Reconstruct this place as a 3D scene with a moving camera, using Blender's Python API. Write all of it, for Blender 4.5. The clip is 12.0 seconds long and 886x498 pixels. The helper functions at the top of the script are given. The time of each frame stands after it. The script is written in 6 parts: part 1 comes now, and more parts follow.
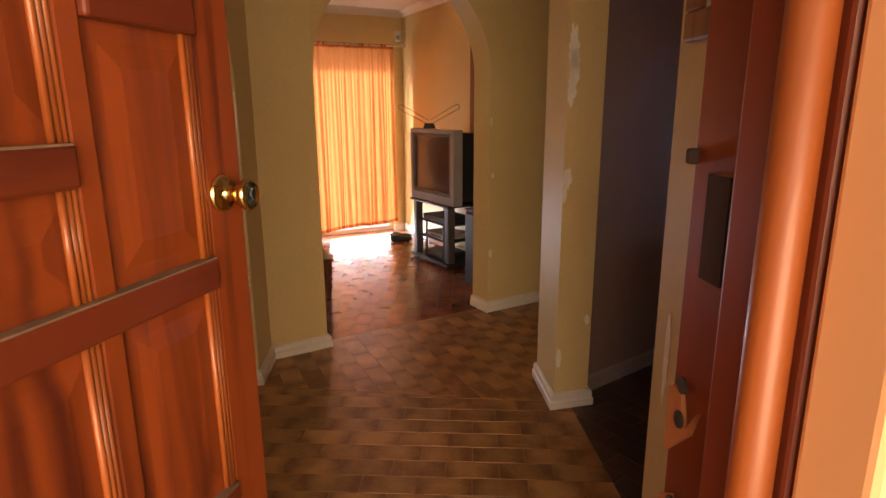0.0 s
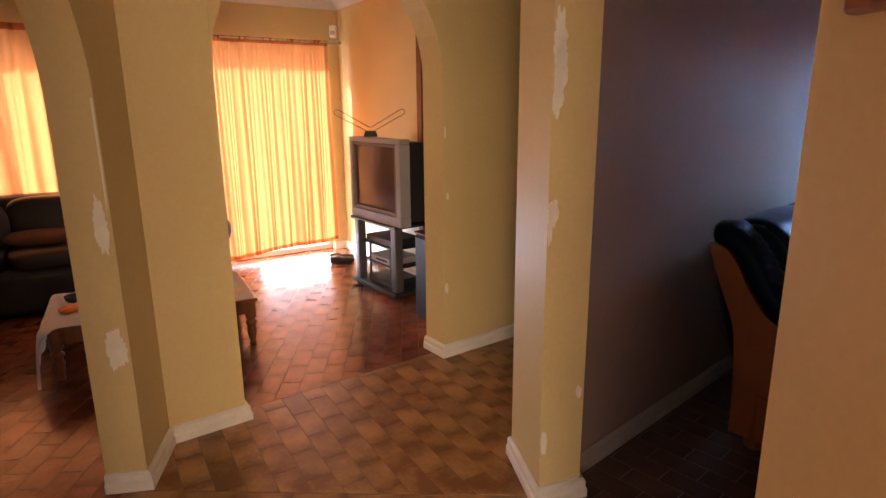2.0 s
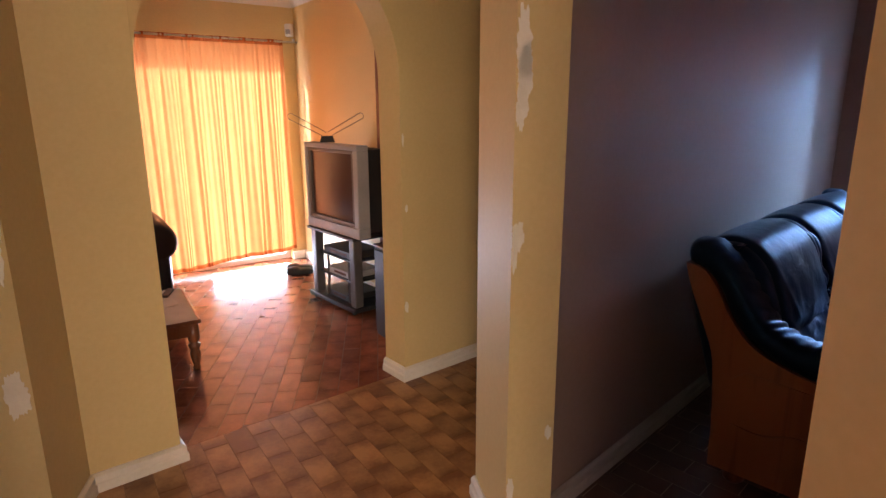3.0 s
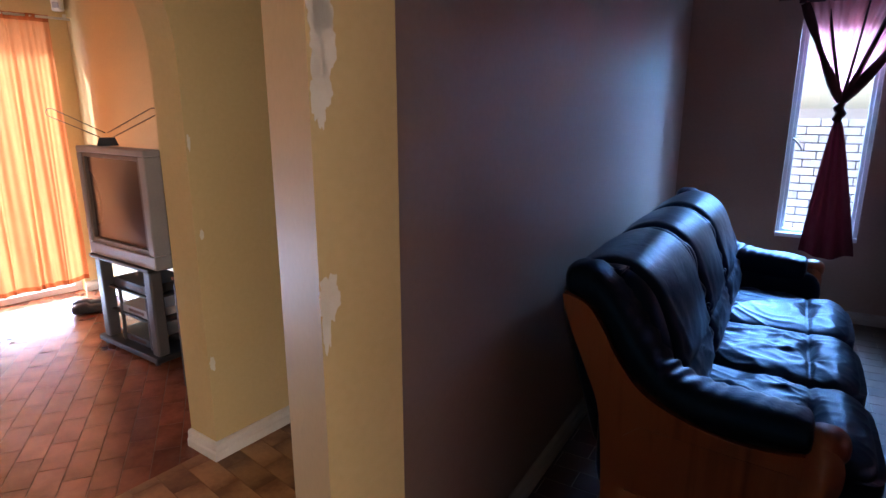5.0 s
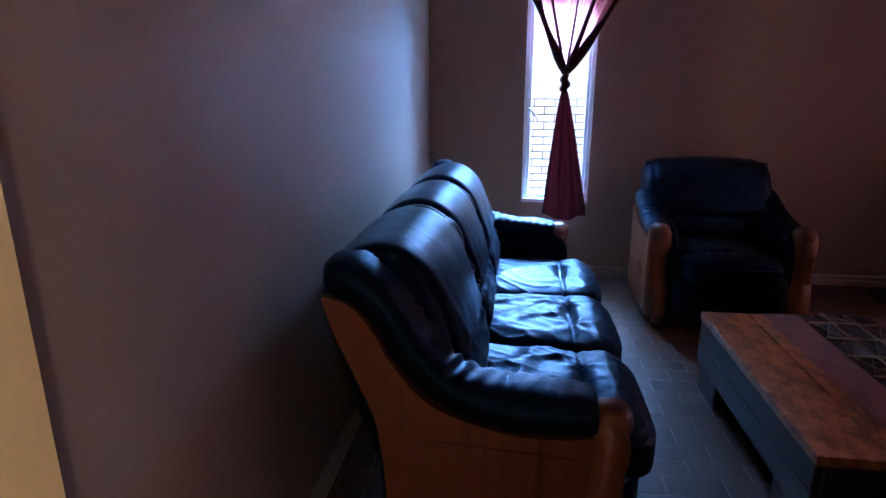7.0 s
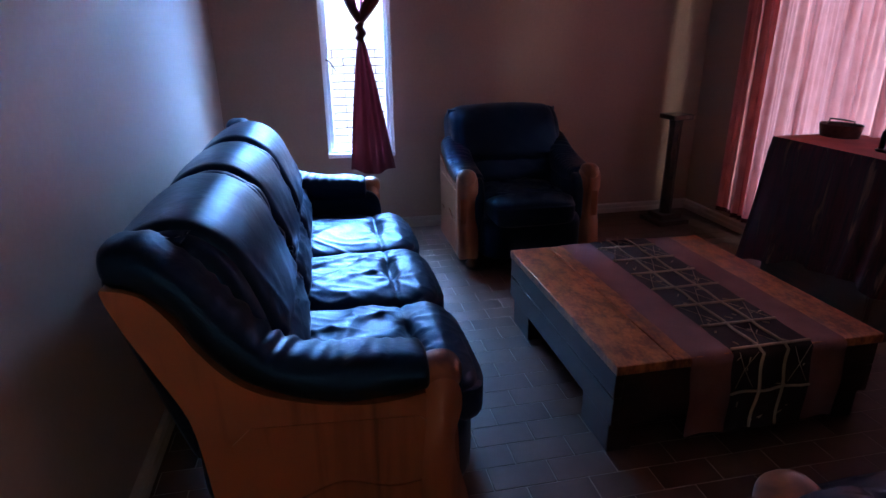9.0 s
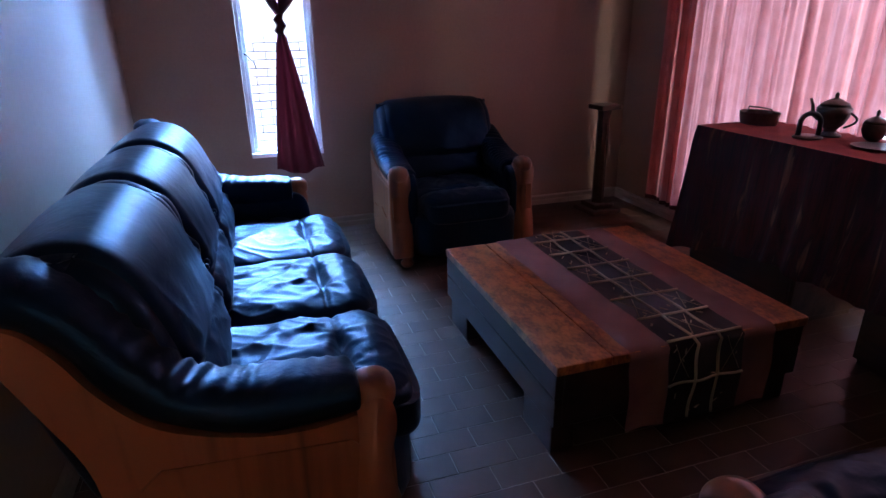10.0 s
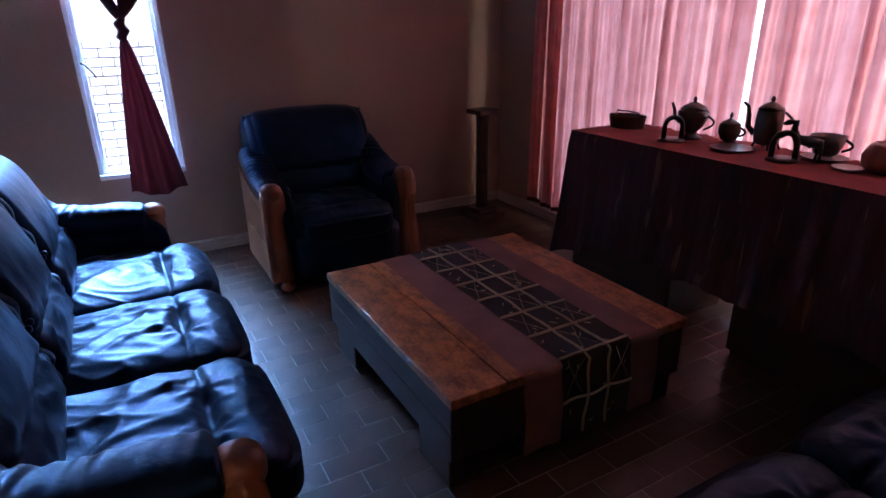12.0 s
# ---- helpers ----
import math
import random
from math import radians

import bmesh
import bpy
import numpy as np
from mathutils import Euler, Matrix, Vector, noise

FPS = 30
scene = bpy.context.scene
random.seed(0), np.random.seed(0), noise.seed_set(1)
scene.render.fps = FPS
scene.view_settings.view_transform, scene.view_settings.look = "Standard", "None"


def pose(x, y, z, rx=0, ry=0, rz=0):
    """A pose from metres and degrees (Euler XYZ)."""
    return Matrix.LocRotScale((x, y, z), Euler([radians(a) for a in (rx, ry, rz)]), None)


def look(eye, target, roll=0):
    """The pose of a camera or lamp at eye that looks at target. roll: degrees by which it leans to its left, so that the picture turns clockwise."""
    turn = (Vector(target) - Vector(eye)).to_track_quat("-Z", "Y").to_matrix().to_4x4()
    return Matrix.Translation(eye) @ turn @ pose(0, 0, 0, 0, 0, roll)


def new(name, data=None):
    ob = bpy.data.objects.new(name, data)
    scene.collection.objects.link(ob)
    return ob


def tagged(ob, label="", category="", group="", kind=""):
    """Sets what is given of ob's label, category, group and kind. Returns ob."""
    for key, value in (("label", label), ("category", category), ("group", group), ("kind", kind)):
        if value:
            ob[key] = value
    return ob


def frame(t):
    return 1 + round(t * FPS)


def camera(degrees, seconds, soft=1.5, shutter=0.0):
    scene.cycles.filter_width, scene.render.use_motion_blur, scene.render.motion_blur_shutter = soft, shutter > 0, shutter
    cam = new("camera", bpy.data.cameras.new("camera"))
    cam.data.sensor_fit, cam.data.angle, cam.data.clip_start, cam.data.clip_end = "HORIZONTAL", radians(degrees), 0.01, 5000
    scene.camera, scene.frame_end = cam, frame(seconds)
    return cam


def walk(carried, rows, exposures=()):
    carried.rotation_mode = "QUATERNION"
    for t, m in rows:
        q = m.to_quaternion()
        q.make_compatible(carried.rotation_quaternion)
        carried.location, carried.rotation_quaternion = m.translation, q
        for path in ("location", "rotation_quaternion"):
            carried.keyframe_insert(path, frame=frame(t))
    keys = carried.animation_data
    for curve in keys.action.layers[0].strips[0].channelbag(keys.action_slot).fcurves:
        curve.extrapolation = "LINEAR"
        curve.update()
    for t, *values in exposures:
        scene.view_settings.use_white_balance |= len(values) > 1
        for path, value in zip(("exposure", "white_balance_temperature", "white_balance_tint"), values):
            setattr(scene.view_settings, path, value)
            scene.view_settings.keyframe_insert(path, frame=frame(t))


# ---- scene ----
cam = camera(74.4, 12.0)
PATH = [
    (0, (0.517, 0.084, 1.389), (1.673, 1.647, 0.92), -0.3),
    (0.5, (0.589, 0.232, 1.402), (1.774, 1.773, 0.933), -0.2),
    (1, (0.676, 0.371, 1.396), (1.901, 1.88, 0.924), -0.4),
    (1.5, (0.786, 0.493, 1.399), (2.048, 1.972, 0.928), -0.4),
    (2, (0.937, 0.637, 1.427), (2.233, 2.087, 0.957), -0.5),
    (2.5, (1.033, 0.705, 1.453), (2.359, 2.127, 0.984), -0.4),
    (4.5, (1.563, 1.053, 1.451), (3.152, 2.171, 0.979), 0.0),
    (5, (1.694, 1.103, 1.427), (3.363, 2.096, 0.953), -0.1),
    (5.5, (1.772, 1.133, 1.413), (3.516, 1.987, 0.934), -0.2),
    (6, (1.863, 1.159, 1.401), (3.679, 1.833, 0.901), 0.1),
    (6.5, (1.943, 1.193, 1.4), (3.819, 1.648, 0.88), 0.2),
    (7, (2.043, 1.193, 1.373), (3.954, 1.433, 0.832), 0.0),
    (7.5, (2.095, 1.191, 1.367), (4.007, 1.247, 0.782), -0.3),
    (9.5, (2.151, 1.168, 1.359), (3.96, 0.687, 0.654), -0.7),
    (10, (2.216, 1.129, 1.363), (3.994, 0.559, 0.648), -0.9),
    (10.5, (2.294, 1.086, 1.373), (4.044, 0.441, 0.651), -0.9),
    (11, (2.344, 1.058, 1.371), (4.06, 0.326, 0.65), -0.9),
    (11.5, (2.355, 1.036, 1.374), (4.032, 0.216, 0.654), -0.9),
    (12, (2.355, 1.03, 1.394), (3.985, 0.122, 0.673), -0.8),
]
EXPOSURES = [(0.0, 0.85, 7900, 23), (1.0, 1.25, 7400, 22), (2.5, 1.58, 6700, 21), (4.5, 1.25, 5700, 20), (5.5, 1.25, 5500, 18), (6.5, 1.45, 5400, 18), (7.5, 2.0, 5350, 18), (10.0, 2.2, 5450, 21), (12.0, 2.1, 5650, 22)]
walk(cam, [(t, look(eye, target, roll)) for t, eye, target, roll in PATH], EXPOSURES)

# ---------------------------------------------------------------- light
SUN_TO = Vector((-0.35, 0.72, 0.62)).normalized()
world = bpy.data.worlds.new("sky")
scene.world = world
world.use_nodes = True
wn = world.node_tree.nodes
sky = wn.new("ShaderNodeTexSky")
sky.sky_type = 'NISHITA'
sky.sun_disc = False
sky.sun_elevation = math.asin(SUN_TO.z)
sky.sun_rotation = math.atan2(SUN_TO.x, SUN_TO.y)
wn["Background"].inputs["Strength"].default_value = 0.15
world.node_tree.links.new(sky.outputs[0], wn["Background"].inputs[0])
sun = new("sun", bpy.data.lights.new("sun", 'SUN'))
sun.data.energy, sun.data.angle, sun.data.color = 4.5, radians(0.5), (1, 0.95, 0.86)
sun.matrix_world = look(SUN_TO * 20, (0, 0, 0))


def opening_lamp(name, eye, target, w, h, watts, colour):
    """Daylight through an opening."""
    ob = new(name, bpy.data.lights.new(name, 'AREA'))
    ob.data.shape, ob.data.size, ob.data.size_y = 'RECTANGLE', w, h
    ob.data.energy, ob.data.color = watts, colour
    ob.matrix_world = look(eye, target)
    return ob


# ---------------------------------------------------------------- materials
def material(name, rough=0.5, metal=0.0):
    m = bpy.data.materials.new(name)
    m.use_nodes = True
    b = m.node_tree.nodes["Principled BSDF"]
    b.inputs["Roughness"].default_value, b.inputs["Metallic"].default_value = rough, metal
    return m, m.node_tree.nodes, m.node_tree.links, b


def ramp(nodes, stops):
    r = nodes.new("ShaderNodeValToRGB")
    e = r.color_ramp.elements
    while len(e) < len(stops):
        e.new(0.5)
    for k, (pos, c) in zip(e, stops):
        k.position, k.color = pos, (*c, 1)
    return r


def coords(nodes, links, scale=(1, 1, 1), turn=(0, 0, 0)):
    c, m = nodes.new("ShaderNodeTexCoord"), nodes.new("ShaderNodeMapping")
    m.inputs["Scale"].default_value = scale
    m.inputs["Rotation"].default_value = turn
    links.new(c.outputs["Object"], m.inputs["Vector"])
    return m.outputs["Vector"]


def noise_node(nodes, links, vec, scale, detail=4, distortion=0.0):
    n = nodes.new("ShaderNodeTexNoise")
    n.inputs["Scale"].default_value, n.inputs["Detail"].default_value, n.inputs["Distortion"].default_value = scale, detail, distortion
    links.new(vec, n.inputs["Vector"])
    return n.outputs["Fac"]


def bump(nodes, links, b, height, strength, distance, after=None):
    n = nodes.new("ShaderNodeBump")
    n.inputs["Strength"].default_value, n.inputs["Distance"].default_value = strength, distance
    links.new(height, n.inputs["Height"])
    if after:
        links.new(after, n.inputs["Normal"])
    links.new(n.outputs[0], b.inputs["Normal"])
    return n.outputs[0]


def two_tone(name, a, b2, big=1.5, small=40, rough=0.6, bump_k=0.15, bump_d=0.004, stretch=(1, 1, 1), metal=0.0, spread=0.25):
    """A surface of two close tones, varied at two scales, with fine relief."""
    m, n, l, b = material(name, rough, metal)
    v = coords(n, l, stretch)
    f1, f2 = noise_node(n, l, v, big, 5), noise_node(n, l, v, small, 3)
    mix = n.new("ShaderNodeMath")
    mix.operation = 'MULTIPLY_ADD'
    l.new(f2, mix.inputs[0])
    mix.inputs[1].default_value = 0.35
    l.new(f1, mix.inputs[2])
    r = ramp(n, [(0.67 - spread, a), (0.67 + spread, b2)])
    l.new(mix.outputs[0], r.inputs[0])
    l.new(r.outputs[0], b.inputs["Base Color"])
    rr = n.new("ShaderNodeMapRange")
    rr.inputs[3].default_value, rr.inputs[4].default_value = max(0.03, rough - 0.08), min(1, rough + 0.1)
    l.new(f1, rr.inputs[0])
    l.new(rr.outputs[0], b.inputs["Roughness"])
    bump(n, l, b, f2, bump_k, bump_d)
    return m


def wood(name, dark, light, rough=0.3, coat=0.3, along=0, rings=9.0):
    """Varnished timber with grain along one local axis."""
    m, n, l, b = material(name, rough)
    sc = [14, 14, 14]
    sc[along] = 1.1
    v = coords(n, l, sc)
    f1 = noise_node(n, l, v, 1.0, 6, 1.2)
    w = n.new("ShaderNodeTexWave")
    w.inputs["Scale"].default_value, w.inputs["Distortion"].default_value, w.inputs["Detail"].default_value = 0.35, rings, 3
    l.new(v, w.inputs["Vector"])
    big = noise_node(n, l, coords(n, l), 2.2, 3)
    a = n.new("ShaderNodeMath")
    a.operation = 'MULTIPLY_ADD'
    l.new(w.outputs["Fac"], a.inputs[0])
    a.inputs[1].default_value = 0.25
    l.new(f1, a.inputs[2])
    a2 = n.new("ShaderNodeMath")
    a2.operation = 'MULTIPLY_ADD'
    l.new(big, a2.inputs[0])
    a2.inputs[1].default_value = 0.5
    l.new(a.outputs[0], a2.inputs[2])
    r = ramp(n, [(0.55, dark), (1.15 / 1.25, light)])
    l.new(a2.outputs[0], r.inputs[0])
    l.new(r.outputs[0], b.inputs["Base Color"])
    b.inputs["Coat Weight"].default_value, b.inputs["Coat Roughness"].default_value = coat, 0.12
    bump(n, l, b, f1, 0.12, 0.002)
    return m


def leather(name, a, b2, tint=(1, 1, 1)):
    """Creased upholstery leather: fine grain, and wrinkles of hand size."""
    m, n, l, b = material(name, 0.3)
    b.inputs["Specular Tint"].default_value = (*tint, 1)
    b.inputs["Specular IOR Level"].default_value = 0.46
    v = coords(n, l)
    big = noise_node(n, l, v, 3.0, 3)
    r = ramp(n, [(0.3, a), (0.75, b2)])
    l.new(big, r.inputs[0])
    l.new(r.outputs[0], b.inputs["Base Color"])
    crease = noise_node(n, l, v, 9.0, 3, 1.2)
    first = bump(n, l, b, crease, 0.12, 0.03)
    crease2 = noise_node(n, l, coords(n, l, (1, 1, 1), (0.4, 0.2, 0.7)), 24.0, 2, 0.6)
    first = bump(n, l, b, crease2, 0.13, 0.008, first)
    vo = n.new("ShaderNodeTexVoronoi")
    vo.inputs["Scale"].default_value = 260
    l.new(v, vo.inputs["Vector"])
    bump(n, l, b, vo.outputs["Distance"], 0.12, 0.001, first)
    rr = n.new("ShaderNodeMapRange")
    rr.inputs[3].default_value, rr.inputs[4].default_value = 0.33, 0.46
    l.new(big, rr.inputs[0])
    l.new(rr.outputs[0], b.inputs["Roughness"])
    return m


def sheer(name, colour, through_colour, share=0.6, low=0.78):
    """Unlined curtain cloth that lets daylight through."""
    m, n, l, b = material(name, 0.9)
    out = n["Material Output"]
    v = coords(n, l, (1, 1, 1))
    streak = noise_node(n, l, coords(n, l, (16, 16, 0.7)), 1.0, 4, 0.5)
    crumple = noise_node(n, l, v, 9.0, 5)
    both = n.new("ShaderNodeMix")
    both.inputs[0].default_value = 0.35
    l.new(streak, both.inputs[2])
    l.new(crumple, both.inputs[3])
    f = both.outputs[0]
    weave = noise_node(n, l, coords(n, l, (300, 300, 40)), 1.0, 2)
    r1, r2 = ramp(n, [(0.25, [c * 0.8 for c in colour]), (0.8, colour)]), ramp(n, [(0.34, [through_colour[0] * (low + 0.15)] + [c * low for c in through_colour[1:]]), (0.66, through_colour)])
    for r in (r1, r2):
        l.new(f, r.inputs[0])
    l.new(r1.outputs[0], b.inputs["Base Color"])
    bump(n, l, b, weave, 0.2, 0.001)
    t = n.new("ShaderNodeBsdfTranslucent")
    l.new(r2.outputs[0], t.inputs["Color"])
    mx = n.new("ShaderNodeMixShader")
    mx.inputs[0].default_value = share
    l.new(b.outputs[0], mx.inputs[1])
    l.new(t.outputs[0], mx.inputs[2])
    l.new(mx.outputs[0], out.inputs[0])
    return m


def tile_material(name, edge, middle, rough, burnt=0.2):
    """Fired clay tile: pale in the middle, burnt towards one side, each one different."""
    m, n, l, b = material(name, rough)
    c = n.new("ShaderNodeTexCoord")
    info = n.new("ShaderNodeObjectInfo")
    geo = n.new("ShaderNodeNewGeometry")
    add = n.new("ShaderNodeMath")
    l.new(info.outputs["Random"], add.inputs[0])
    l.new(geo.outputs["Random Per Island"], add.inputs[1])
    off = n.new("ShaderNodeMath")
    off.operation = 'MULTIPLY'
    off.inputs[1].default_value = 37.0
    l.new(add.outputs[0], off.inputs[0])
    comb = n.new("ShaderNodeCombineXYZ")
    l.new(off.outputs[0], comb.inputs[2])
    va = n.new("ShaderNodeVectorMath")
    l.new(c.outputs["Object"], va.inputs[0])
    l.new(comb.outputs[0], va.inputs[1])
    f0 = noise_node(n, l, va.outputs[0], 6.0, 3)
    f2 = noise_node(n, l, va.outputs[0], 60.0, 4)
    along = n.new("ShaderNodeAttribute")
    along.attribute_name = "burn"
    sub2 = n.new("ShaderNodeMath")
    sub2.operation = 'MULTIPLY_ADD'
    l.new(along.outputs["Fac"], sub2.inputs[0])
    sub2.inputs[1].default_value = -burnt
    l.new(f0, sub2.inputs[2])
    plus = n.new("ShaderNodeMath")
    plus.inputs[1].default_value = burnt * 0.25
    l.new(sub2.outputs[0], plus.inputs[0])
    f1 = plus.outputs[0]
    mx = n.new("ShaderNodeMath")
    mx.operation = 'MULTIPLY_ADD'
    l.new(f2, mx.inputs[0])
    mx.inputs[1].default_value = 0.25
    l.new(f1, mx.inputs[2])
    r = ramp(n, [(0.40, edge), (0.78, middle)])
    l.new(mx.outputs[0], r.inputs[0])
    hsv = n.new("ShaderNodeHueSaturation")
    mr = n.new("ShaderNodeMapRange")
    fr = n.new("ShaderNodeMath")
    fr.operation = 'FRACT'
    l.new(add.outputs[0], fr.inputs[0])
    l.new(fr.outputs[0], mr.inputs[0])
    mr.inputs[3].default_value, mr.inputs[4].default_value = 0.8, 1.15
    l.new(mr.outputs[0], hsv.inputs["Value"])
    l.new(r.outputs[0], hsv.inputs["Color"])
    l.new(hsv.outputs[0], b.inputs["Base Color"])
    rr = n.new("ShaderNodeMapRange")
    rr.inputs[3].default_value, rr.inputs[4].default_value = rough - 0.03, rough + 0.05
    l.new(f0, rr.inputs[0])
    l.new(rr.outputs[0], b.inputs["Roughness"])
    bump(n, l, b, f2, 0.08, 0.002)
    return m


WALL = two_tone("cream_wall_paint", (0.60, 0.45, 0.20), (0.70, 0.55, 0.27), 0.9, 55, 0.58, 0.12, 0.003)
# lounge walls: room dimness and the curtains' red light mixed into the paint
LOUNGE_WALL = two_tone("dimmed_wall_paint", (0.262, 0.180, 0.138), (0.325, 0.232, 0.182), 0.8, 55, 0.5, 0.12, 0.003)
BARE = two_tone("bare_plaster", (0.76, 0.71, 0.60), (0.86, 0.82, 0.73), 8, 70, 0.8, 0.4, 0.004)
CEILING = two_tone("white_ceiling_paint", (0.74, 0.72, 0.68), (0.8, 0.79, 0.75), 0.7, 30, 0.8)
SKIRT = two_tone("chipped_white_gloss", (0.66, 0.62, 0.54), (0.85, 0.82, 0.75), 5, 60, 0.4, 0.1, 0.002, spread=0.35)
# lounge boards: a darker tone than the other skirting
DULL_SKIRT = two_tone("darker_skirting_gloss", (0.30, 0.26, 0.22), (0.42, 0.37, 0.32), 5, 60, 0.45, 0.1, 0.002, spread=0.35)
DOOR_WOOD = wood("varnished_door_wood", (0.072, 0.0112, 0.0038), (0.215, 0.042, 0.0085), 0.5, 0.08, 2)
# door rails: shade of their bevels is put into a darker wood
DOOR_RAIL = wood("shaded_rail_wood", (0.055, 0.009, 0.004), (0.125, 0.022, 0.007), 0.5, 0.08, 0)
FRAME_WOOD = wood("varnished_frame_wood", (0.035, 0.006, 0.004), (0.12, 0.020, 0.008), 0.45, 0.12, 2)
OAK = wood("oiled_oak", (0.10, 0.036, 0.016), (0.26, 0.098, 0.042), 0.32, 0.3, 2)
# door mouldings: their highlights are painted in as paler wood
PALE_MOULD = wood("highlight_moulding_wood", (0.15, 0.034, 0.009), (0.30, 0.080, 0.020), 0.4, 0.2, 2)
TURNED = wood("turned_dark_wood", (0.07, 0.02, 0.01), (0.2, 0.07, 0.03), 0.3, 0.3, 2)
# frame moulding: the orange of its lit side is put into the wood
MOULD_WOOD = wood("lit_moulding_wood", (0.075, 0.015, 0.005), (0.25, 0.066, 0.016), 0.45, 0.1, 2)
DARK_WOOD = wood("dark_stained_wood", (0.018, 0.010, 0.008), (0.06, 0.03, 0.02), 0.35, 0.3, 0)
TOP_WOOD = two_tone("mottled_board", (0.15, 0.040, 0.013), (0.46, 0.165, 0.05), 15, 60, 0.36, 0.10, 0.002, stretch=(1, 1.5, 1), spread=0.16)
# black leather; the window's blue sheen is put into its specular tint
BLACK_LEATHER = leather("blue_sheen_leather", (0.0045, 0.007, 0.012), (0.008, 0.012, 0.021), (0.085, 0.39, 0.95))
BROWN_LEATHER = leather("brown_leather", (0.010, 0.006, 0.005), (0.026, 0.014, 0.010))
BRASS, _n, _l, _b = material("polished_brass", 0.16, 1.0)
_b.inputs["Base Color"].default_value = (0.82, 0.60, 0.26, 1)
# silver darkened so the backlit pots keep their silhouette tone
SILVER = two_tone("silhouette_silver", (0.06, 0.05, 0.045), (0.15, 0.13, 0.115), 6, 50, 0.32, 0.05, 0.001, metal=1.0)
STAND_GREY = two_tone("dark_grey_plastic", (0.065, 0.06, 0.06), (0.11, 0.10, 0.10), 4, 90, 0.45, 0.05, 0.001)
GREY_PLASTIC = two_tone("silver_grey_plastic", (0.28, 0.27, 0.27), (0.36, 0.35, 0.35), 4, 90, 0.42, 0.05, 0.001)
BLACK_PLASTIC = two_tone("black_plastic", (0.010, 0.010, 0.011), (0.020, 0.020, 0.022), 4, 120, 0.55, 0.1, 0.001)
# screen glass: the room's orange-brown reflection is put into the base colour
SCREEN, _n, _l, _b = material("brown_reflection_glass", 0.08)
_b.inputs["Base Color"].default_value = (0.10, 0.05, 0.035, 1)
_b.inputs["Roughness"].default_value = 0.22
WHITE_PLASTIC = two_tone("white_plastic", (0.62, 0.60, 0.54), (0.74, 0.72, 0.66), 6, 80, 0.35, 0.04, 0.001)
WIRE, _n, _l, _b = material("dull_metal_wire", 0.35, 1.0)
_b.inputs["Base Color"].default_value = (0.22, 0.19, 0.16, 1)
WHITE_STEEL = two_tone("white_window_paint", (0.66, 0.66, 0.66), (0.78, 0.78, 0.78), 4, 60, 0.35, 0.06, 0.001)
ORANGE_SHEER = sheer("orange_curtain_cloth", (0.72, 0.34, 0.15), (0.72, 0.32, 0.125), 0.40)
ORANGE_HEM = sheer("orange_curtain_hem", (0.45, 0.14, 0.04), (0.36, 0.09, 0.02), 0.35)
RED_SHEER = sheer("red_curtain_cloth", (0.50, 0.12, 0.11), (0.95, 0.52, 0.53), 0.6, 0.42)
WINE_SHEER = sheer("wine_red_curtain_cloth", (0.055, 0.006, 0.008), (0.09, 0.006, 0.009), 0.03)
WHITE_CLOTH = two_tone("white_cotton", (0.62, 0.60, 0.56), (0.75, 0.73, 0.70), 5, 200, 0.9, 0.2, 0.001)
MORTAR = two_tone("brown_grout", (0.16, 0.08, 0.042), (0.25, 0.135, 0.075), 5, 80, 0.75, 0.3, 0.002)
HALL_GROUT = two_tone("sandy_grout", (0.22, 0.11, 0.048), (0.32, 0.17, 0.08), 5, 80, 0.75, 0.3, 0.002)
TILE_HALL = tile_material("sandy_clay_tile", (0.20, 0.080, 0.028), (0.47, 0.25, 0.10), 0.30, 0.29)
TILE_LIVING = tile_material("red_clay_tile", (0.15, 0.043, 0.02), (0.34, 0.12, 0.06), 0.19, 0.14)
# lounge tiles: the same clay, darkened to carry the room's dimness
TILE_LOUNGE = tile_material("dimmed_clay_tile", (0.060, 0.031, 0.020), (0.105, 0.057, 0.038), 0.32, 0.16)
# glints along the lounge joints are painted in as lighter grout
GLINT_GROUT = two_tone("glint_grout", (0.20, 0.16, 0.125), (0.40, 0.34, 0.28), 5, 80, 0.6, 0.3, 0.002)
GLASS, _n, _l, _b = material("window_glass", 0.02)
_b.inputs["Transmission Weight"].default_value = 1.0
GROUND_MAT = two_tone("pale_paving", (0.28, 0.25, 0.21), (0.42, 0.38, 0.33), 0.6, 20, 0.9, 0.3, 0.01)
BRICK_MAT = tile_material("pale_face_brick", (0.40, 0.36, 0.35), (0.54, 0.49, 0.48), 0.8)
BRICK_MORTAR = two_tone("grey_mortar", (0.06, 0.055, 0.05), (0.10, 0.095, 0.09), 4, 60, 0.9, 0.3, 0.004)
OUTER = two_tone("brown_outer_plaster", (0.16, 0.09, 0.05), (0.26, 0.16, 0.09), 2, 40, 0.85, 0.4, 0.006)


# ---------------------------------------------------------------- mesh helpers
def obj(name, bm, mat, smooth=False, m=None):
    me = bpy.data.meshes.new(name)
    bmesh.ops.recalc_face_normals(bm, faces=bm.faces)
    if smooth:
        for f in bm.faces:
            f.smooth = True
    bm.to_mesh(me)
    bm.free()
    for k in (mat if isinstance(mat, (list, tuple)) else [mat]):
        me.materials.append(k)
    ob = new(name, me)
    if m is not None:
        ob.matrix_world = m
    return ob


def part(name, bm, mat, parent, label="", smooth=False):
    ob = obj(name, bm, mat, smooth)
    ob.parent = parent
    if label:
        tagged(ob, label)
    return ob


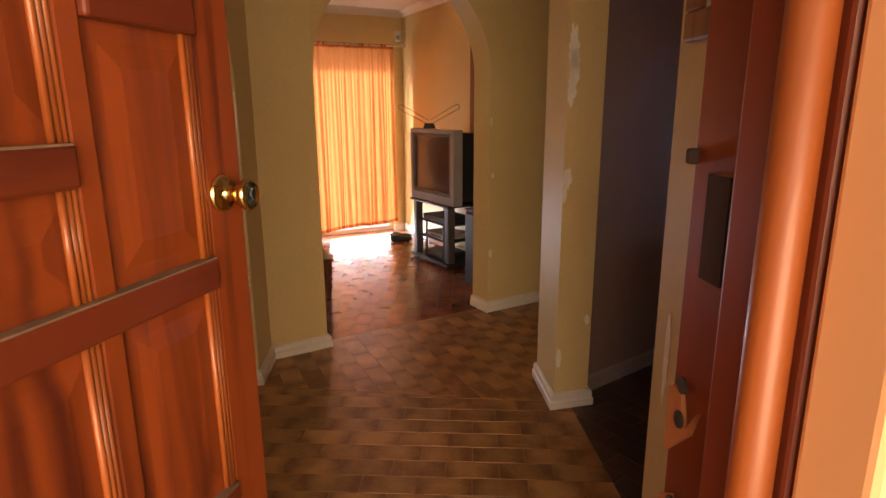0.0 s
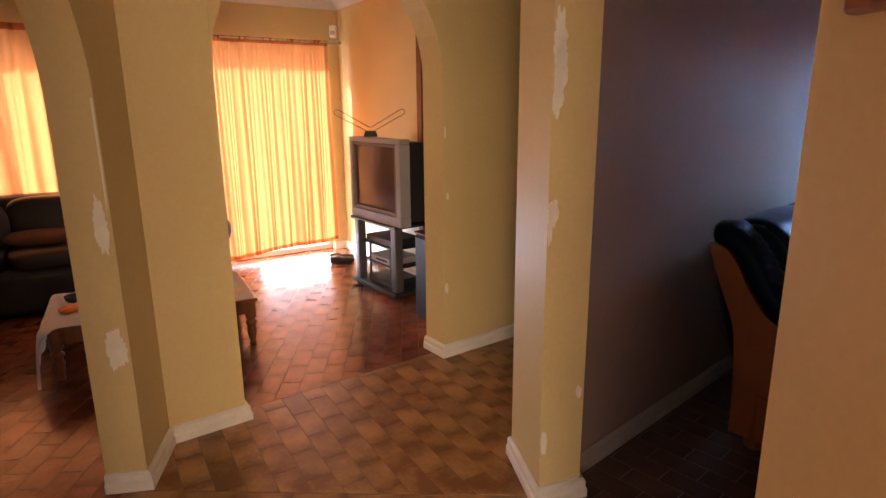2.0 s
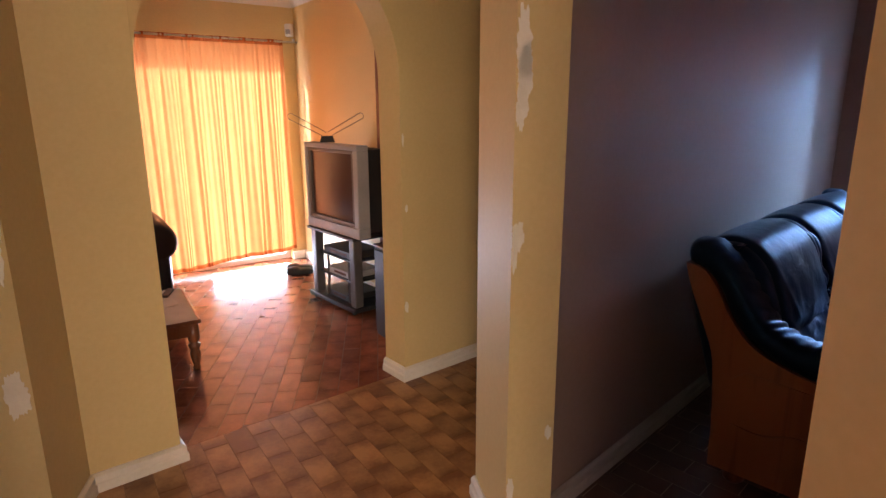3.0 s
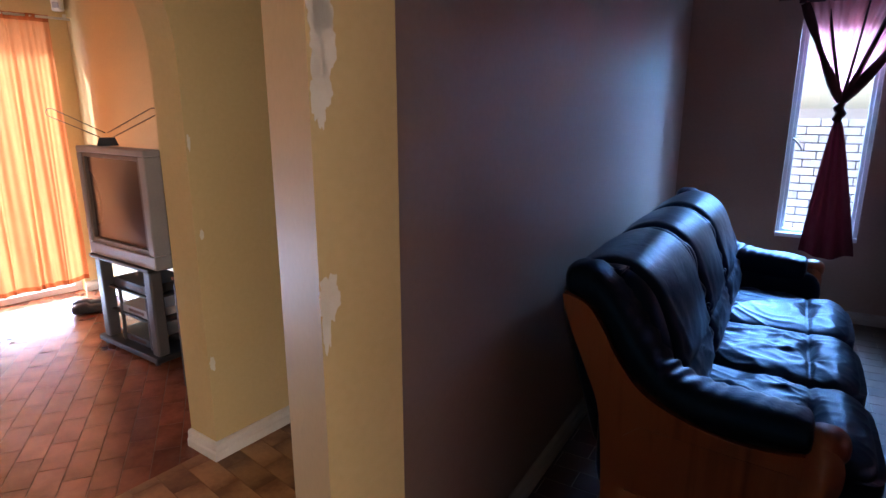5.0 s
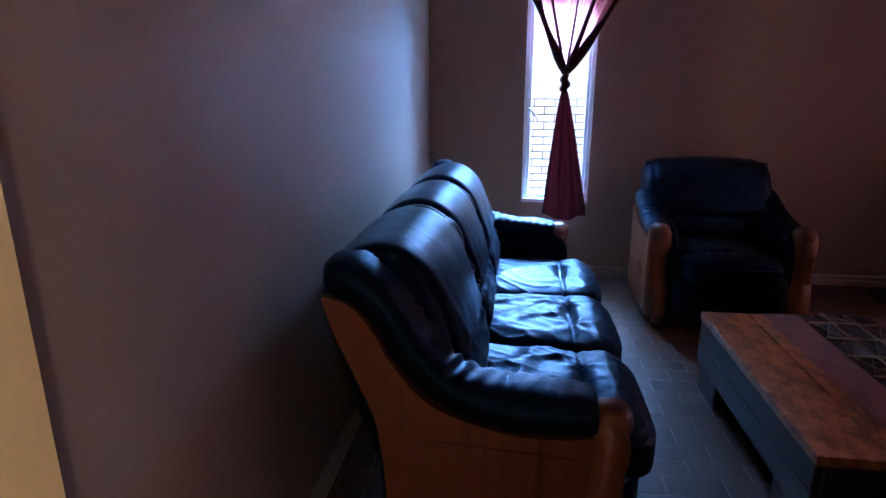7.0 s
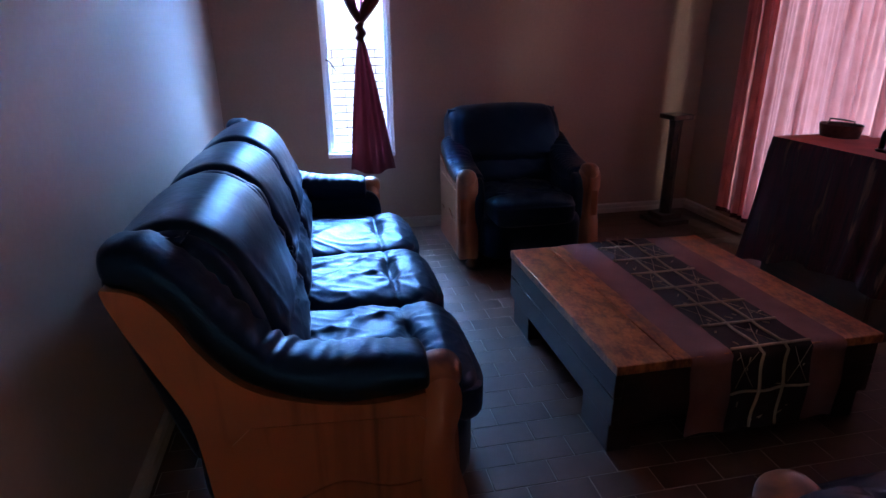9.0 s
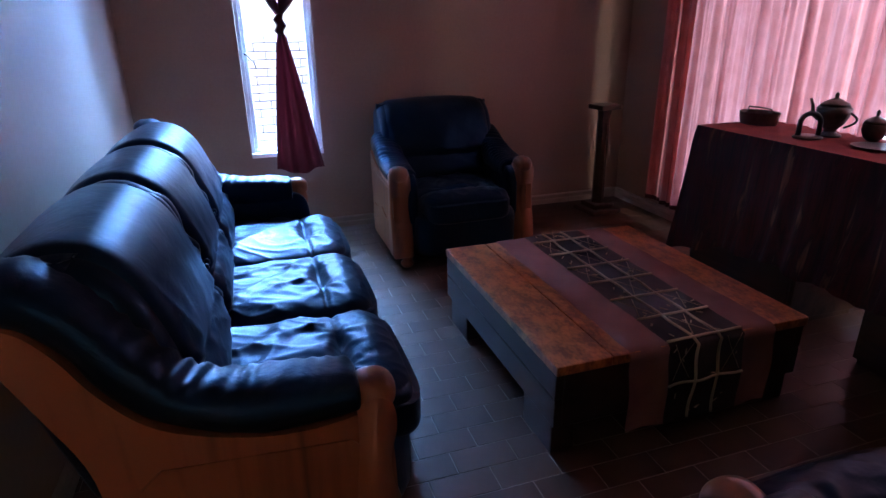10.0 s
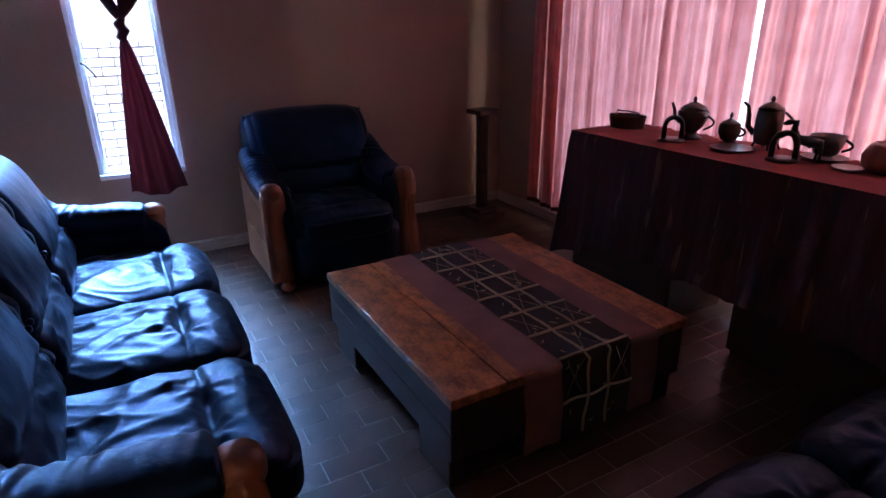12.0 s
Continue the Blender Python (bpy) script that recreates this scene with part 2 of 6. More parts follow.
def thing(name, m, label, category, group="", kind=""):
    e = new(name)
    e.empty_display_size = 0.1
    e.matrix_world = m
    return tagged(e, label, category, group, kind)


def box(bm, x0, x1, y0, y1, z0, z1, bevel=0.0, seg=2):
    r = bmesh.ops.create_cube(bm, size=1)
    vs = r["verts"]
    for v in vs:
        v.co = Vector(((x0 + x1) / 2 + v.co.x * (x1 - x0), (y0 + y1) / 2 + v.co.y * (y1 - y0), (z0 + z1) / 2 + v.co.z * (z1 - z0)))
    if bevel:
        es = {e for v in vs for e in v.link_edges}
        bmesh.ops.bevel(bm, geom=list(es), offset=bevel, segments=seg, affect='EDGES', profile=0.5)
    return bm


def B(x0, x1, y0, y1, z0, z1, bevel=0.004, seg=2):
    return box(bmesh.new(), x0, x1, y0, y1, z0, z1, bevel, seg)


def prism(bm, pts, z0, z1):
    lo = [bm.verts.new((x, y, z0)) for x, y in pts]
    hi = [bm.verts.new((x, y, z1)) for x, y in pts]
    bm.faces.new(lo[::-1])
    bm.faces.new(hi)
    k = len(pts)
    for i in range(k):
        bm.faces.new((lo[i], lo[(i + 1) % k], hi[(i + 1) % k], hi[i]))
    return bm


def slab(bm, pts, thick, place):
    """A flat outline of (a, b) points given a thickness; place(a, b, c) gives the point."""
    lo = [bm.verts.new(place(a, b, 0)) for a, b in pts]
    hi = [bm.verts.new(place(a, b, thick)) for a, b in pts]
    bm.faces.new(lo[::-1])
    bm.faces.new(hi)
    k = len(pts)
    for i in range(k):
        bm.faces.new((lo[i], lo[(i + 1) % k], hi[(i + 1) % k], hi[i]))
    return bm


def lathe(bm, prof, seg=20, at=(0, 0, 0)):
    rings = []
    for r, z in prof:
        rings.append([bm.verts.new((at[0] + r * math.cos(2 * math.pi * i / seg), at[1] + r * math.sin(2 * math.pi * i / seg), at[2] + z)) for i in range(seg)])
    for a, b in zip(rings, rings[1:]):
        for i in range(seg):
            bm.faces.new((a[i], a[(i + 1) % seg], b[(i + 1) % seg], b[i]))
    bm.faces.new(rings[0][::-1])
    bm.faces.new(rings[-1])
    return bm


def tube(bm, pts, r, seg=8, closed=False):
    pts = [Vector(p) for p in pts]
    k = len(pts)
    rings = []
    up = Vector((0.13, 0.31, 0.94))
    for i, p in enumerate(pts):
        a = pts[(i - 1) % k] if closed or i else p
        b = pts[(i + 1) % k] if closed or i < k - 1 else p
        d = (b - a).normalized()
        s = d.cross(up).normalized()
        w = s.cross(d)
        rr = r[i] if isinstance(r, (list, tuple)) else r
        rings.append([bm.verts.new(p + rr * (math.cos(2 * math.pi * j / seg) * s + math.sin(2 * math.pi * j / seg) * w)) for j in range(seg)])
    for i in range(k if closed else k - 1):
        a, b = rings[i], rings[(i + 1) % k]
        for j in range(seg):
            bm.faces.new((a[j], a[(j + 1) % seg], b[(j + 1) % seg], b[j]))
    if not closed:
        bm.faces.new(rings[0][::-1])
        bm.faces.new(rings[-1])
    return bm


def soft(bm, c, size, p=5.0, n=16, fn=None):
    """A stuffed, rounded block: a fine cube drawn to a super-ellipsoid, then shaped by fn."""
    made = {}

    def vert(x, y, z):
        key = (round(x, 5), round(y, 5), round(z, 5))
        if key not in made:
            d = (abs(x) ** p + abs(y) ** p + abs(z) ** p) ** (1 / p)
            q = Vector((x, y, z)) / d
            q = Vector((c[0] + q.x * size[0] / 2, c[1] + q.y * size[1] / 2, c[2] + q.z * size[2] / 2))
            made[key] = bm.verts.new(fn(q) if fn else q)
        return made[key]

    g = [-1 + 2 * i / n for i in range(n + 1)]
    for ax in range(3):
        for sgn in (-1, 1):
            for i in range(n):
                for j in range(n):
                    quad = []
                    for a, b in ((g[i], g[j]), (g[i + 1], g[j]), (g[i + 1], g[j + 1]), (g[i], g[j + 1])):
                        q = [0, 0, 0]
                        q[ax], q[(ax + 1) % 3], q[(ax + 2) % 3] = sgn, a, b
                        quad.append(vert(*q))
                    bm.faces.new(quad)
    return bm


def sheet(bm, nu, nv, fn, closed_u=False):
    vs = [[bm.verts.new(fn(i / nu, j / nv)) for j in range(nv + 1)] for i in range(nu + (0 if closed_u else 1))]
    k = len(vs)
    for i in range(nu):
        for j in range(nv):
            bm.faces.new((vs[i][j], vs[(i + 1) % k][j], vs[(i + 1) % k][j + 1], vs[i][j + 1]))
    return bm


# ---------------------------------------------------------------- plan
HEIGHT = 2.42
U, V = Vector((0.53, 0.848)), Vector((0.848, -0.53))
HINGE = Vector((0.169, 0.722))


def hall(s, v):
    """Plan point s along the hall from the front door, v across it from the hinge."""
    return tuple(HINGE + s * U + v * V)


def wall_piece(name, pts, z0=0.0, z1=HEIGHT, mat=WALL):
    return obj(name, prism(bmesh.new(), pts, z0, z1), mat)


def arched_wall(name, start, ang, length, thick, o0, o1, spring, mat, label):
    """A wall with a round-headed opening from o0 to o1 along it."""
    ob_m = pose(start[0], start[1], 0, 0, 0, ang)
    r, c = (o1 - o0) / 2, (o0 + o1) / 2
    bm = bmesh.new()
    put = lambda a, b, t: Vector((a, t, b))
    seg = 28
    arc = [(c - r * math.cos(math.pi * i / seg), spring + r * math.sin(math.pi * i / seg)) for i in range(seg + 1)]
    if o0 > 0.001:
        slab(bm, [(0, 0), (o0, 0), (o0, spring), (o0, HEIGHT), (0, HEIGHT)], thick, put)
    if length - o1 > 0.001:
        slab(bm, [(o1, 0), (length, 0), (length, HEIGHT), (o1, HEIGHT), (o1, spring)], thick, put)
    for a, b in zip(arc, arc[1:]):
        slab(bm, [a, b, (b[0], HEIGHT), (a[0], HEIGHT)], thick, put)
    bmesh.ops.remove_doubles(bm, verts=bm.verts, dist=0.0005)
    return tagged(obj(name, bm, mat, m=ob_m), label, "wall", kind="structure")


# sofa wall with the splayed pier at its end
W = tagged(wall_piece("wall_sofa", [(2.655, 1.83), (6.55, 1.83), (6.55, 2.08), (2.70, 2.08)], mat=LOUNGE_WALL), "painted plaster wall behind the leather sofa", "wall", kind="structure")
W = tagged(wall_piece("wall_pier", [(2.44, 1.805), (2.60, 1.74), (2.652, 1.826), (2.698, 2.078), (2.625, 2.10)]), "cream painted pier with chipped plaster corner", "wall", kind="structure")
# living room arch wall, the hall's left wall with its own arch, and the short pier between them
arched_wall("wall_arch", (1.907, 3.131), -5.4, 2.75, 0.185, 0.0, 1.172, 1.60, WALL, "cream plaster wall with a round-headed archway")
tagged(wall_piece("wall_column", [hall(2.50, -0.25), hall(2.50, -0.10), (1.575, 3.162), (1.9065, 3.1311), (1.924, 3.315), (1.55, 3.36)]), "cream plaster column with white filler patches", "wall", kind="structure")
hl = hall(0.0, -0.28)
arched_wall("wall_hall_side", hl, math.degrees(math.atan2(U.y, U.x)), 2.499, 0.15, 1.30, 2.499, 1.45, WALL, "cream hall side wall with an archway")
bpy.data.objects["wall_hall_side"].matrix_world = pose(*hall(0.0, -0.10), 0, 0, 0, math.degrees(math.atan2(U.y, U.x)))
# switch wall
tagged(wall_piece("wall_switch", [hall(0.003, 1.295), hall(1.02, 1.295), hall(1.02, 1.50), hall(0.003, 1.50)]), "cream painted wall with a light switch", "wall", kind="structure")
# front wall on both sides of the door, and over it
for nm, v0, v1, z0 in (("wall_front_hinge", -0.9, -0.045, 0), ("wall_front_lock", 0.865, 2.2, 0), ("wall_front_over", -0.045, 0.865, 2.08)):
    tagged(wall_piece(nm, [hall(-0.11, v0), hall(-0.11, v1), hall(0, v1), hall(0, v0)], z0, mat=OUTER if nm == "wall_front_lock" else WALL), "plain plaster wall round the front door", "wall", kind="structure")


def opening_wall(name, axis, at, thick, a0, a1, openings, mat, label):
    """A straight wall along x or y with upright openings (a0, a1, z0, z1)."""
    bm = bmesh.new()

    def b(p, q, z0, z1):
        if q - p < 0.001 or z1 - z0 < 0.001:
            return
        if axis == "x":
            box(bm, p, q, min(at, at + thick), max(at, at + thick), z0, z1)
        else:
            box(bm, min(at, at + thick), max(at, at + thick), p, q, z0, z1)
    cur = a0
    for o0, o1, z0, z1 in sorted(openings):
        b(cur, o0, 0, HEIGHT)
        b(o0, o1, 0, z0)
        b(o0, o1, z1, HEIGHT)
        cur = o1
    b(cur, a1, 0, HEIGHT)
    return tagged(obj(name, bm, mat), label, "wall", kind="structure")


WX, CY = 6.31, -1.72
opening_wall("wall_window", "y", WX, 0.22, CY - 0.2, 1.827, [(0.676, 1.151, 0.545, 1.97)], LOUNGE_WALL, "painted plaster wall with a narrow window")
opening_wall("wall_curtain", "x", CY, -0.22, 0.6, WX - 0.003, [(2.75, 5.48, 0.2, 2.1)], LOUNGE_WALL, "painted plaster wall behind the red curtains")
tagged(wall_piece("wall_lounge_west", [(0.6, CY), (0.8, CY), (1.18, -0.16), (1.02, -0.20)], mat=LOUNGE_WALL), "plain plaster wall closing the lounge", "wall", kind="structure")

# living room: back wall at -10 degrees, side wall square to it
BK = pose(4.20, 5.807, 0, 0, 0, -10)


def back(x, y, z):
    """Living-room point: x along the back wall from its corner (negative to the left), y out of the wall into the room."""
    return BK @ Vector((x, -y, z))


bm = bmesh.new()
for x0, x1, z0, z1 in ((-5.6, -3.9, 0, HEIGHT), (-3.9, -2.35, 0, 0.75), (-3.9, -2.35, 2.0, HEIGHT), (-2.35, -1.62, 0, HEIGHT), (-1.62, -0.14, 2.06, HEIGHT), (-0.14, 0.2, 0, HEIGHT)):
    box(bm, x0, x1, 0, 0.22, z0, z1)
tagged(obj("wall_living_back", bm, WALL, m=BK), "cream plaster wall with a glazed door opening", "wall", kind="structure")
bm = bmesh.new()
box(bm, 0.0, 0.2, -2.95, -0.002, 0, HEIGHT)
tagged(obj("wall_living_side", bm, WALL, m=BK), "cream plaster wall behind the television", "wall", kind="structure")
tagged(wall_piece("wall_living_west", [(-1.35, 2.2), (-1.15, 2.2), (-1.15, 6.8), (-1.35, 6.8)]), "plain plaster wall closing the living room", "wall", kind="structure")
tagged(wall_piece("wall_living_south", [(-1.15, 2.0), hall(0.6, -0.29), hall(0.4, -0.29), (-1.15, 1.7)]), "plain plaster wall closing the living room", "wall", kind="structure")
tagged(wall_piece("wall_passage", [(4.65, 2.081), (4.85, 2.081), (4.85, 3.1), (4.65, 3.1)]), "plain plaster wall closing the passage", "wall", kind="structure")
# ceiling and roof slab
bm = prism(bmesh.new(), [(0.3, -2.0), (6.6, -2.0), (6.6, 2.2), (4.9, 3.4), (4.6, 6.2), (-1.4, 7.1), (-1.4, 1.6), hall(-0.2, -0.9), hall(-0.2, 1.5), (0.5, -0.5)], HEIGHT, HEIGHT + 0.2)
tagged(obj("ceiling", bm, CEILING), "white painted plaster ceiling", "ceiling", kind="structure")
# coving along the living room's back and side walls
for nm, mm, L in (("cornice_back", BK, 5.5), ("cornice_side", BK @ pose(0, 0, 0, 0, 0, -90), 2.9)):
    bm = bmesh.new()
    prof = [(0.003, 0.07), (0.012, 0.055), (0.03, 0.03), (0.055, 0.012), (0.07, 0.003), (0.003, 0.003)]
    sgn = -1 if nm == "cornice_back" else 1
    slab(bm, prof, L, lambda a, b, c, sgn=sgn: Vector((-c if sgn < 0 else c, -a, HEIGHT - b)))
    tagged(obj(nm, bm, CEILING, m=mm), "white plaster coving under the ceiling", "cornice", kind="structure")
# ground outside
bm = prism(bmesh.new(), [(-400, -400), (400, -400), (400, 400), (-400, 400)], -0.30, -0.12)
tagged(obj("ground", bm, GROUND_MAT), "pale sunlit paving and earth round the house", "ground", kind="structure")
# porch floor before the front door
tagged(wall_piece("pavement_porch", [hall(-2.2, -1.0), hall(-2.2, 2.4), hall(-0.205, 2.4), hall(-0.205, -1.0)], -0.12, 0.0, GROUND_MAT), "pale porch paving before the front door", "pavement", kind="structure")

# unseen wall and roof slab, added to keep skylight off the switch wall
tagged(wall_piece("wall_sky_block", [hall(-2.2, -1.15), hall(-2.2, -1.0), hall(-0.113, -0.9), hall(-0.113, -1.15)], -0.12, 2.4, OUTER), "unseen brown plaster wall added to block skylight", "wall", kind="structure")
tagged(wall_piece("ceiling_sky_block", [hall(-2.3, -1.2), hall(-2.3, 2.4), hall(-0.203, 2.4), hall(-0.203, -1.2)], 2.42, 2.54, CEILING), "unseen white slab added to block skylight", "ceiling", kind="structure")

# ---------------------------------------------------------------- daylight in the openings
opening_lamp("lamp_living_door", back(-0.75, -0.30, 1.0), back(-0.75, 1, 0.9), 1.15, 1.95, 13, (1.0, 0.93, 0.86))
# strip lamp added on the curtain's room side to brighten the floor patch
opening_lamp("lamp_door_gap", back(-0.58, 0.115, 0.075), back(-0.58, 0.36, 0.0), 0.70, 0.06, 15, (0.62, 0.79, 1.0))
opening_lamp("lamp_living_window", back(-3.1, -0.30, 1.4), back(-3.1, 1, 1.3), 1.5, 1.2, 7, (1.0, 0.95, 0.86))
opening_lamp("lamp_lounge_window", (WX + 1.0, 0.56, 2.5), (4.8, 1.2, 0.4), 1.1, 1.2, 570, (0.27, 0.56, 1.0))
opening_lamp("lamp_lounge_curtains", (4.1, CY - 0.32, 1.15), (4.1, 5, 1.0), 2.6, 1.85, 8.5, (0.86, 0.93, 1.0))
opening_lamp("lamp_front_door", (*hall(-4.0, 0.95), 1.6), (*hall(2, 0.42), 0.9), 3.8, 2.6, 255, (1.0, 0.76, 0.49))

# ---------------------------------------------------------------- skirting boards
def skirting(pts, name="skirting", h=0.075, t=0.018, mat=SKIRT):
    """A moulded board along a run of plan points; the room is on the left of the run."""
    bm = bmesh.new()
    prof = [(0, 0), (t + 0.006, 0), (t + 0.006, h * 0.45), (t, h * 0.55), (t, h * 0.88), (t * 0.4, h), (0, h)]
    pts = [Vector(p) for p in pts]
    k = len(pts)
    rows = []
    for i, p in enumerate(pts):
        d0 = (p - pts[i - 1]).normalized() if i else (pts[1] - p).normalized()
        d1 = (pts[i + 1] - p).normalized() if i < k - 1 else d0
        n0, n1 = Vector((-d0.y, d0.x)), Vector((-d1.y, d1.x))
        nn = (n0 + n1).normalized()
        nn /= max(0.35, nn.dot(n0))
        rows.append([bm.verts.new((p.x + nn.x * (a + 0.0005), p.y + nn.y * (a + 0.0005), b + 0.001)) for a, b in prof])
    for a, b in zip(rows, rows[1:]):
        for j in range(len(prof)):
            bm.faces.new((a[j], a[(j + 1) % len(prof)], b[(j + 1) % len(prof)], b[j]))
    bm.faces.new(rows[0][::-1])
    bm.faces.new(rows[-1])
    return tagged(obj(name, bm, mat), "dull darker skirting board" if mat is DULL_SKIRT else "chipped white moulded skirting board", "skirting", kind="structure")


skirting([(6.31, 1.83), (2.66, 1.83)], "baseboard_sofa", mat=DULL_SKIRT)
skirting([(2.652, 1.826), (2.60, 1.74), (2.44, 1.805), (2.625, 2.10)], "baseboard_pier")
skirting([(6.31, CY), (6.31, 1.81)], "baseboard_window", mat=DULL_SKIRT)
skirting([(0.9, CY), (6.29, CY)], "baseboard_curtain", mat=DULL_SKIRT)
A0 = pose(1.907, 3.131, 0, 0, 0, -5.4)
aw = lambda a, b: tuple((A0 @ Vector((a, b, 0))).xy)
skirting([aw(2.7, 0), aw(1.172, 0), aw(1.172, 0.185)], "baseboard_arch")
skirting([aw(0, 0.185), aw(0, 0), (1.575, 3.162), hall(2.50, -0.10), hall(2.50, -0.25)], "baseboard_column")
skirting([tuple(back(0, 0.0, 0).xy), tuple(back(-0.14, 0.0, 0).xy)], "baseboard_living_corner")
skirting([tuple(back(-1.62, 0.0, 0).xy), tuple(back(-5.5, 0, 0).xy)], "baseboard_living_back")
skirting([tuple(back(0, 2.9, 0).xy), tuple(back(0, 0.02, 0).xy)], "baseboard_living_side")
skirting([hall(1.02, 1.295), hall(0.005, 1.295)], "baseboard_switch")


# ---------------------------------------------------------------- leather seats with wooden arms
def spline(pts, per=6):
    """A smooth run through points of any size."""
    pts = [Vector(p) for p in pts]
    out = []
    for i in range(len(pts) - 1):
        a, b, c, d = pts[max(i - 1, 0)], pts[i], pts[i + 1], pts[min(i + 2, len(pts) - 1)]
        for k in range(per):
            u = k / per
            out.append(0.5 * ((2 * b) + (c - a) * u + (2 * a - 5 * b + 4 * c - d) * u * u + (3 * b - a - 3 * c + d) * u ** 3))
    return out + [pts[-1]]


def ridge(x, y, z=0.0):
    """Sharp-crested folds, 0 to 1."""
    return (1 - min(1.0, 2.4 * abs(noise.noise(Vector((x, y, z)))))) ** 2


# side outlines (depth from the front, height): under and top edge of the arm pad, and the back roll's section
SOFA_UNDER = spline([(0.165, 0.530), (0.235, 0.518), (0.33, 0.514), (0.435, 0.530), (0.555, 0.572), (0.627, 0.623), (0.69, 0.706), (0.73, 0.780), (0.785, 0.846), (0.862, 0.868)])
SOFA_CREST = spline([(0.165, 0.622), (0.24, 0.634), (0.33, 0.642), (0.42, 0.650), (0.515, 0.672), (0.575, 0.745), (0.64, 0.835), (0.70, 0.905), (0.775, 0.960), (0.865, 0.962)])
CHAIR_UNDER = spline([(0.165, 0.505), (0.235, 0.495), (0.33, 0.50), (0.435, 0.515), (0.555, 0.545), (0.65, 0.575), (0.70, 0.60)])
CHAIR_CREST = spline([(0.165, 0.585), (0.24, 0.600), (0.33, 0.612), (0.42, 0.635), (0.515, 0.675), (0.60, 0.72), (0.68, 0.745)])
BACK_SECTION = spline([(0.56, 0.36), (0.505, 0.42), (0.478, 0.50), (0.497, 0.575), (0.520, 0.61), (0.518, 0.66), (0.545, 0.76), (0.585, 0.86), (0.63, 0.918), (0.69, 0.955), (0.765, 0.963), (0.84, 0.935), (0.90, 0.875), (0.90, 0.78), (0.85, 0.60), (0.78, 0.36)])


def section_roll(bm, x0, x1, outline, edge, nx, fn):
    """An upholstered length: an outline across, swept along x, its ends turned in by edge."""
    mid = sum(outline, Vector((0, 0))) / len(outline)
    rows = []
    for i in range(nx + 1):
        u = 0.5 - 0.5 * math.cos(math.pi * i / nx)
        x = x0 + (x1 - x0) * u
        d = min(x - x0, x1 - x)
        k = edge * (1 - math.sqrt(max(0.0, 1 - (1 - min(1.0, d / edge)) ** 2)))
        row = []
        for j, p in enumerate(outline):
            a, b = outline[max(j - 1, 0)], outline[min(j + 1, len(outline) - 1)]
            t = (b - a).normalized()
            nrm = Vector((-t.y, t.x))
            q = p + nrm * (fn(x, j / (len(outline) - 1), p) - k)
            row.append(bm.verts.new((x, q.x, q.y)))
        rows.append(row)
    for a, b in zip(rows, rows[1:]):
        for j in range(len(outline) - 1):
            bm.faces.new((a[j], a[j + 1], b[j + 1], b[j]))
        bm.faces.new((a[-1], a[0], b[0], b[-1]))
    for row in (rows[0], rows[-1]):
        c = bm.verts.new((row[0].co.x, mid.x, mid.y))
        for j in range(len(outline)):
            bm.faces.new((row[j], row[(j + 1) % len(outline)], c))
    return bm


def arm_pad(bm, x, half, under, crest, s, seed):
    """A stuffed arm: rings between its under edge and its crest, puckered along the inner top."""
    n, m = len(under), 22
    rings = []
    fine = 3
    total = (n - 1) * fine
    for i in range(total + 1):
        f = i / fine
        k = min(int(f), n - 2)
        lo, hi = under[k].lerp(under[k + 1], f - k), crest[k].lerp(crest[k + 1], f - k)
        c, r = (lo + hi) / 2, (hi - lo) / 2
        e = min(i / 5, (total - i) / 8)
        shut = 1.0 if e >= 1 else max(0.15, math.sqrt(1 - (1 - e) ** 2))
        run = i / total
        ring = []
        for j in range(m):
            a = 2 * math.pi * j / m
            ca, sa = math.cos(a), math.sin(a)
            px = math.copysign(abs(ca) ** 0.75, ca) * half * shut
            pz = math.copysign(abs(sa) ** 0.85, sa) * shut
            w = x + px - s * 0.012 * run
            top = max(0.0, sa)
            inner = max(0.0, -s * ca)
            pucker = 0.010 * top * (0.35 + 0.65 * inner) * math.sin(run * 120 + 3 * noise.noise(Vector((run * 9, seed, 0))) + 5 * ca) * (0.35 + math.exp(-((run - 0.52) / 0.16) ** 2))
            q = c + r * (pz + pucker / max(0.03, r.length))
            q = q + r.normalized() * 0.008 * noise.noise(Vector((w * 9, q.x * 9, q.y * 9 + seed)))
            q = q - r.normalized() * 0.055 * inner * max(0.0, -sa) ** 0.5 * shut
            ring.append(bm.verts.new((w, q.x, q.y)))
        rings.append(ring)
    for a, b in zip(rings, rings[1:]):
        for j in range(m):
            bm.faces.new((a[j], a[(j + 1) % m], b[(j + 1) % m], b[j]))
    bm.faces.new(rings[0][::-1])
    bm.faces.new(rings[-1])
    return bm


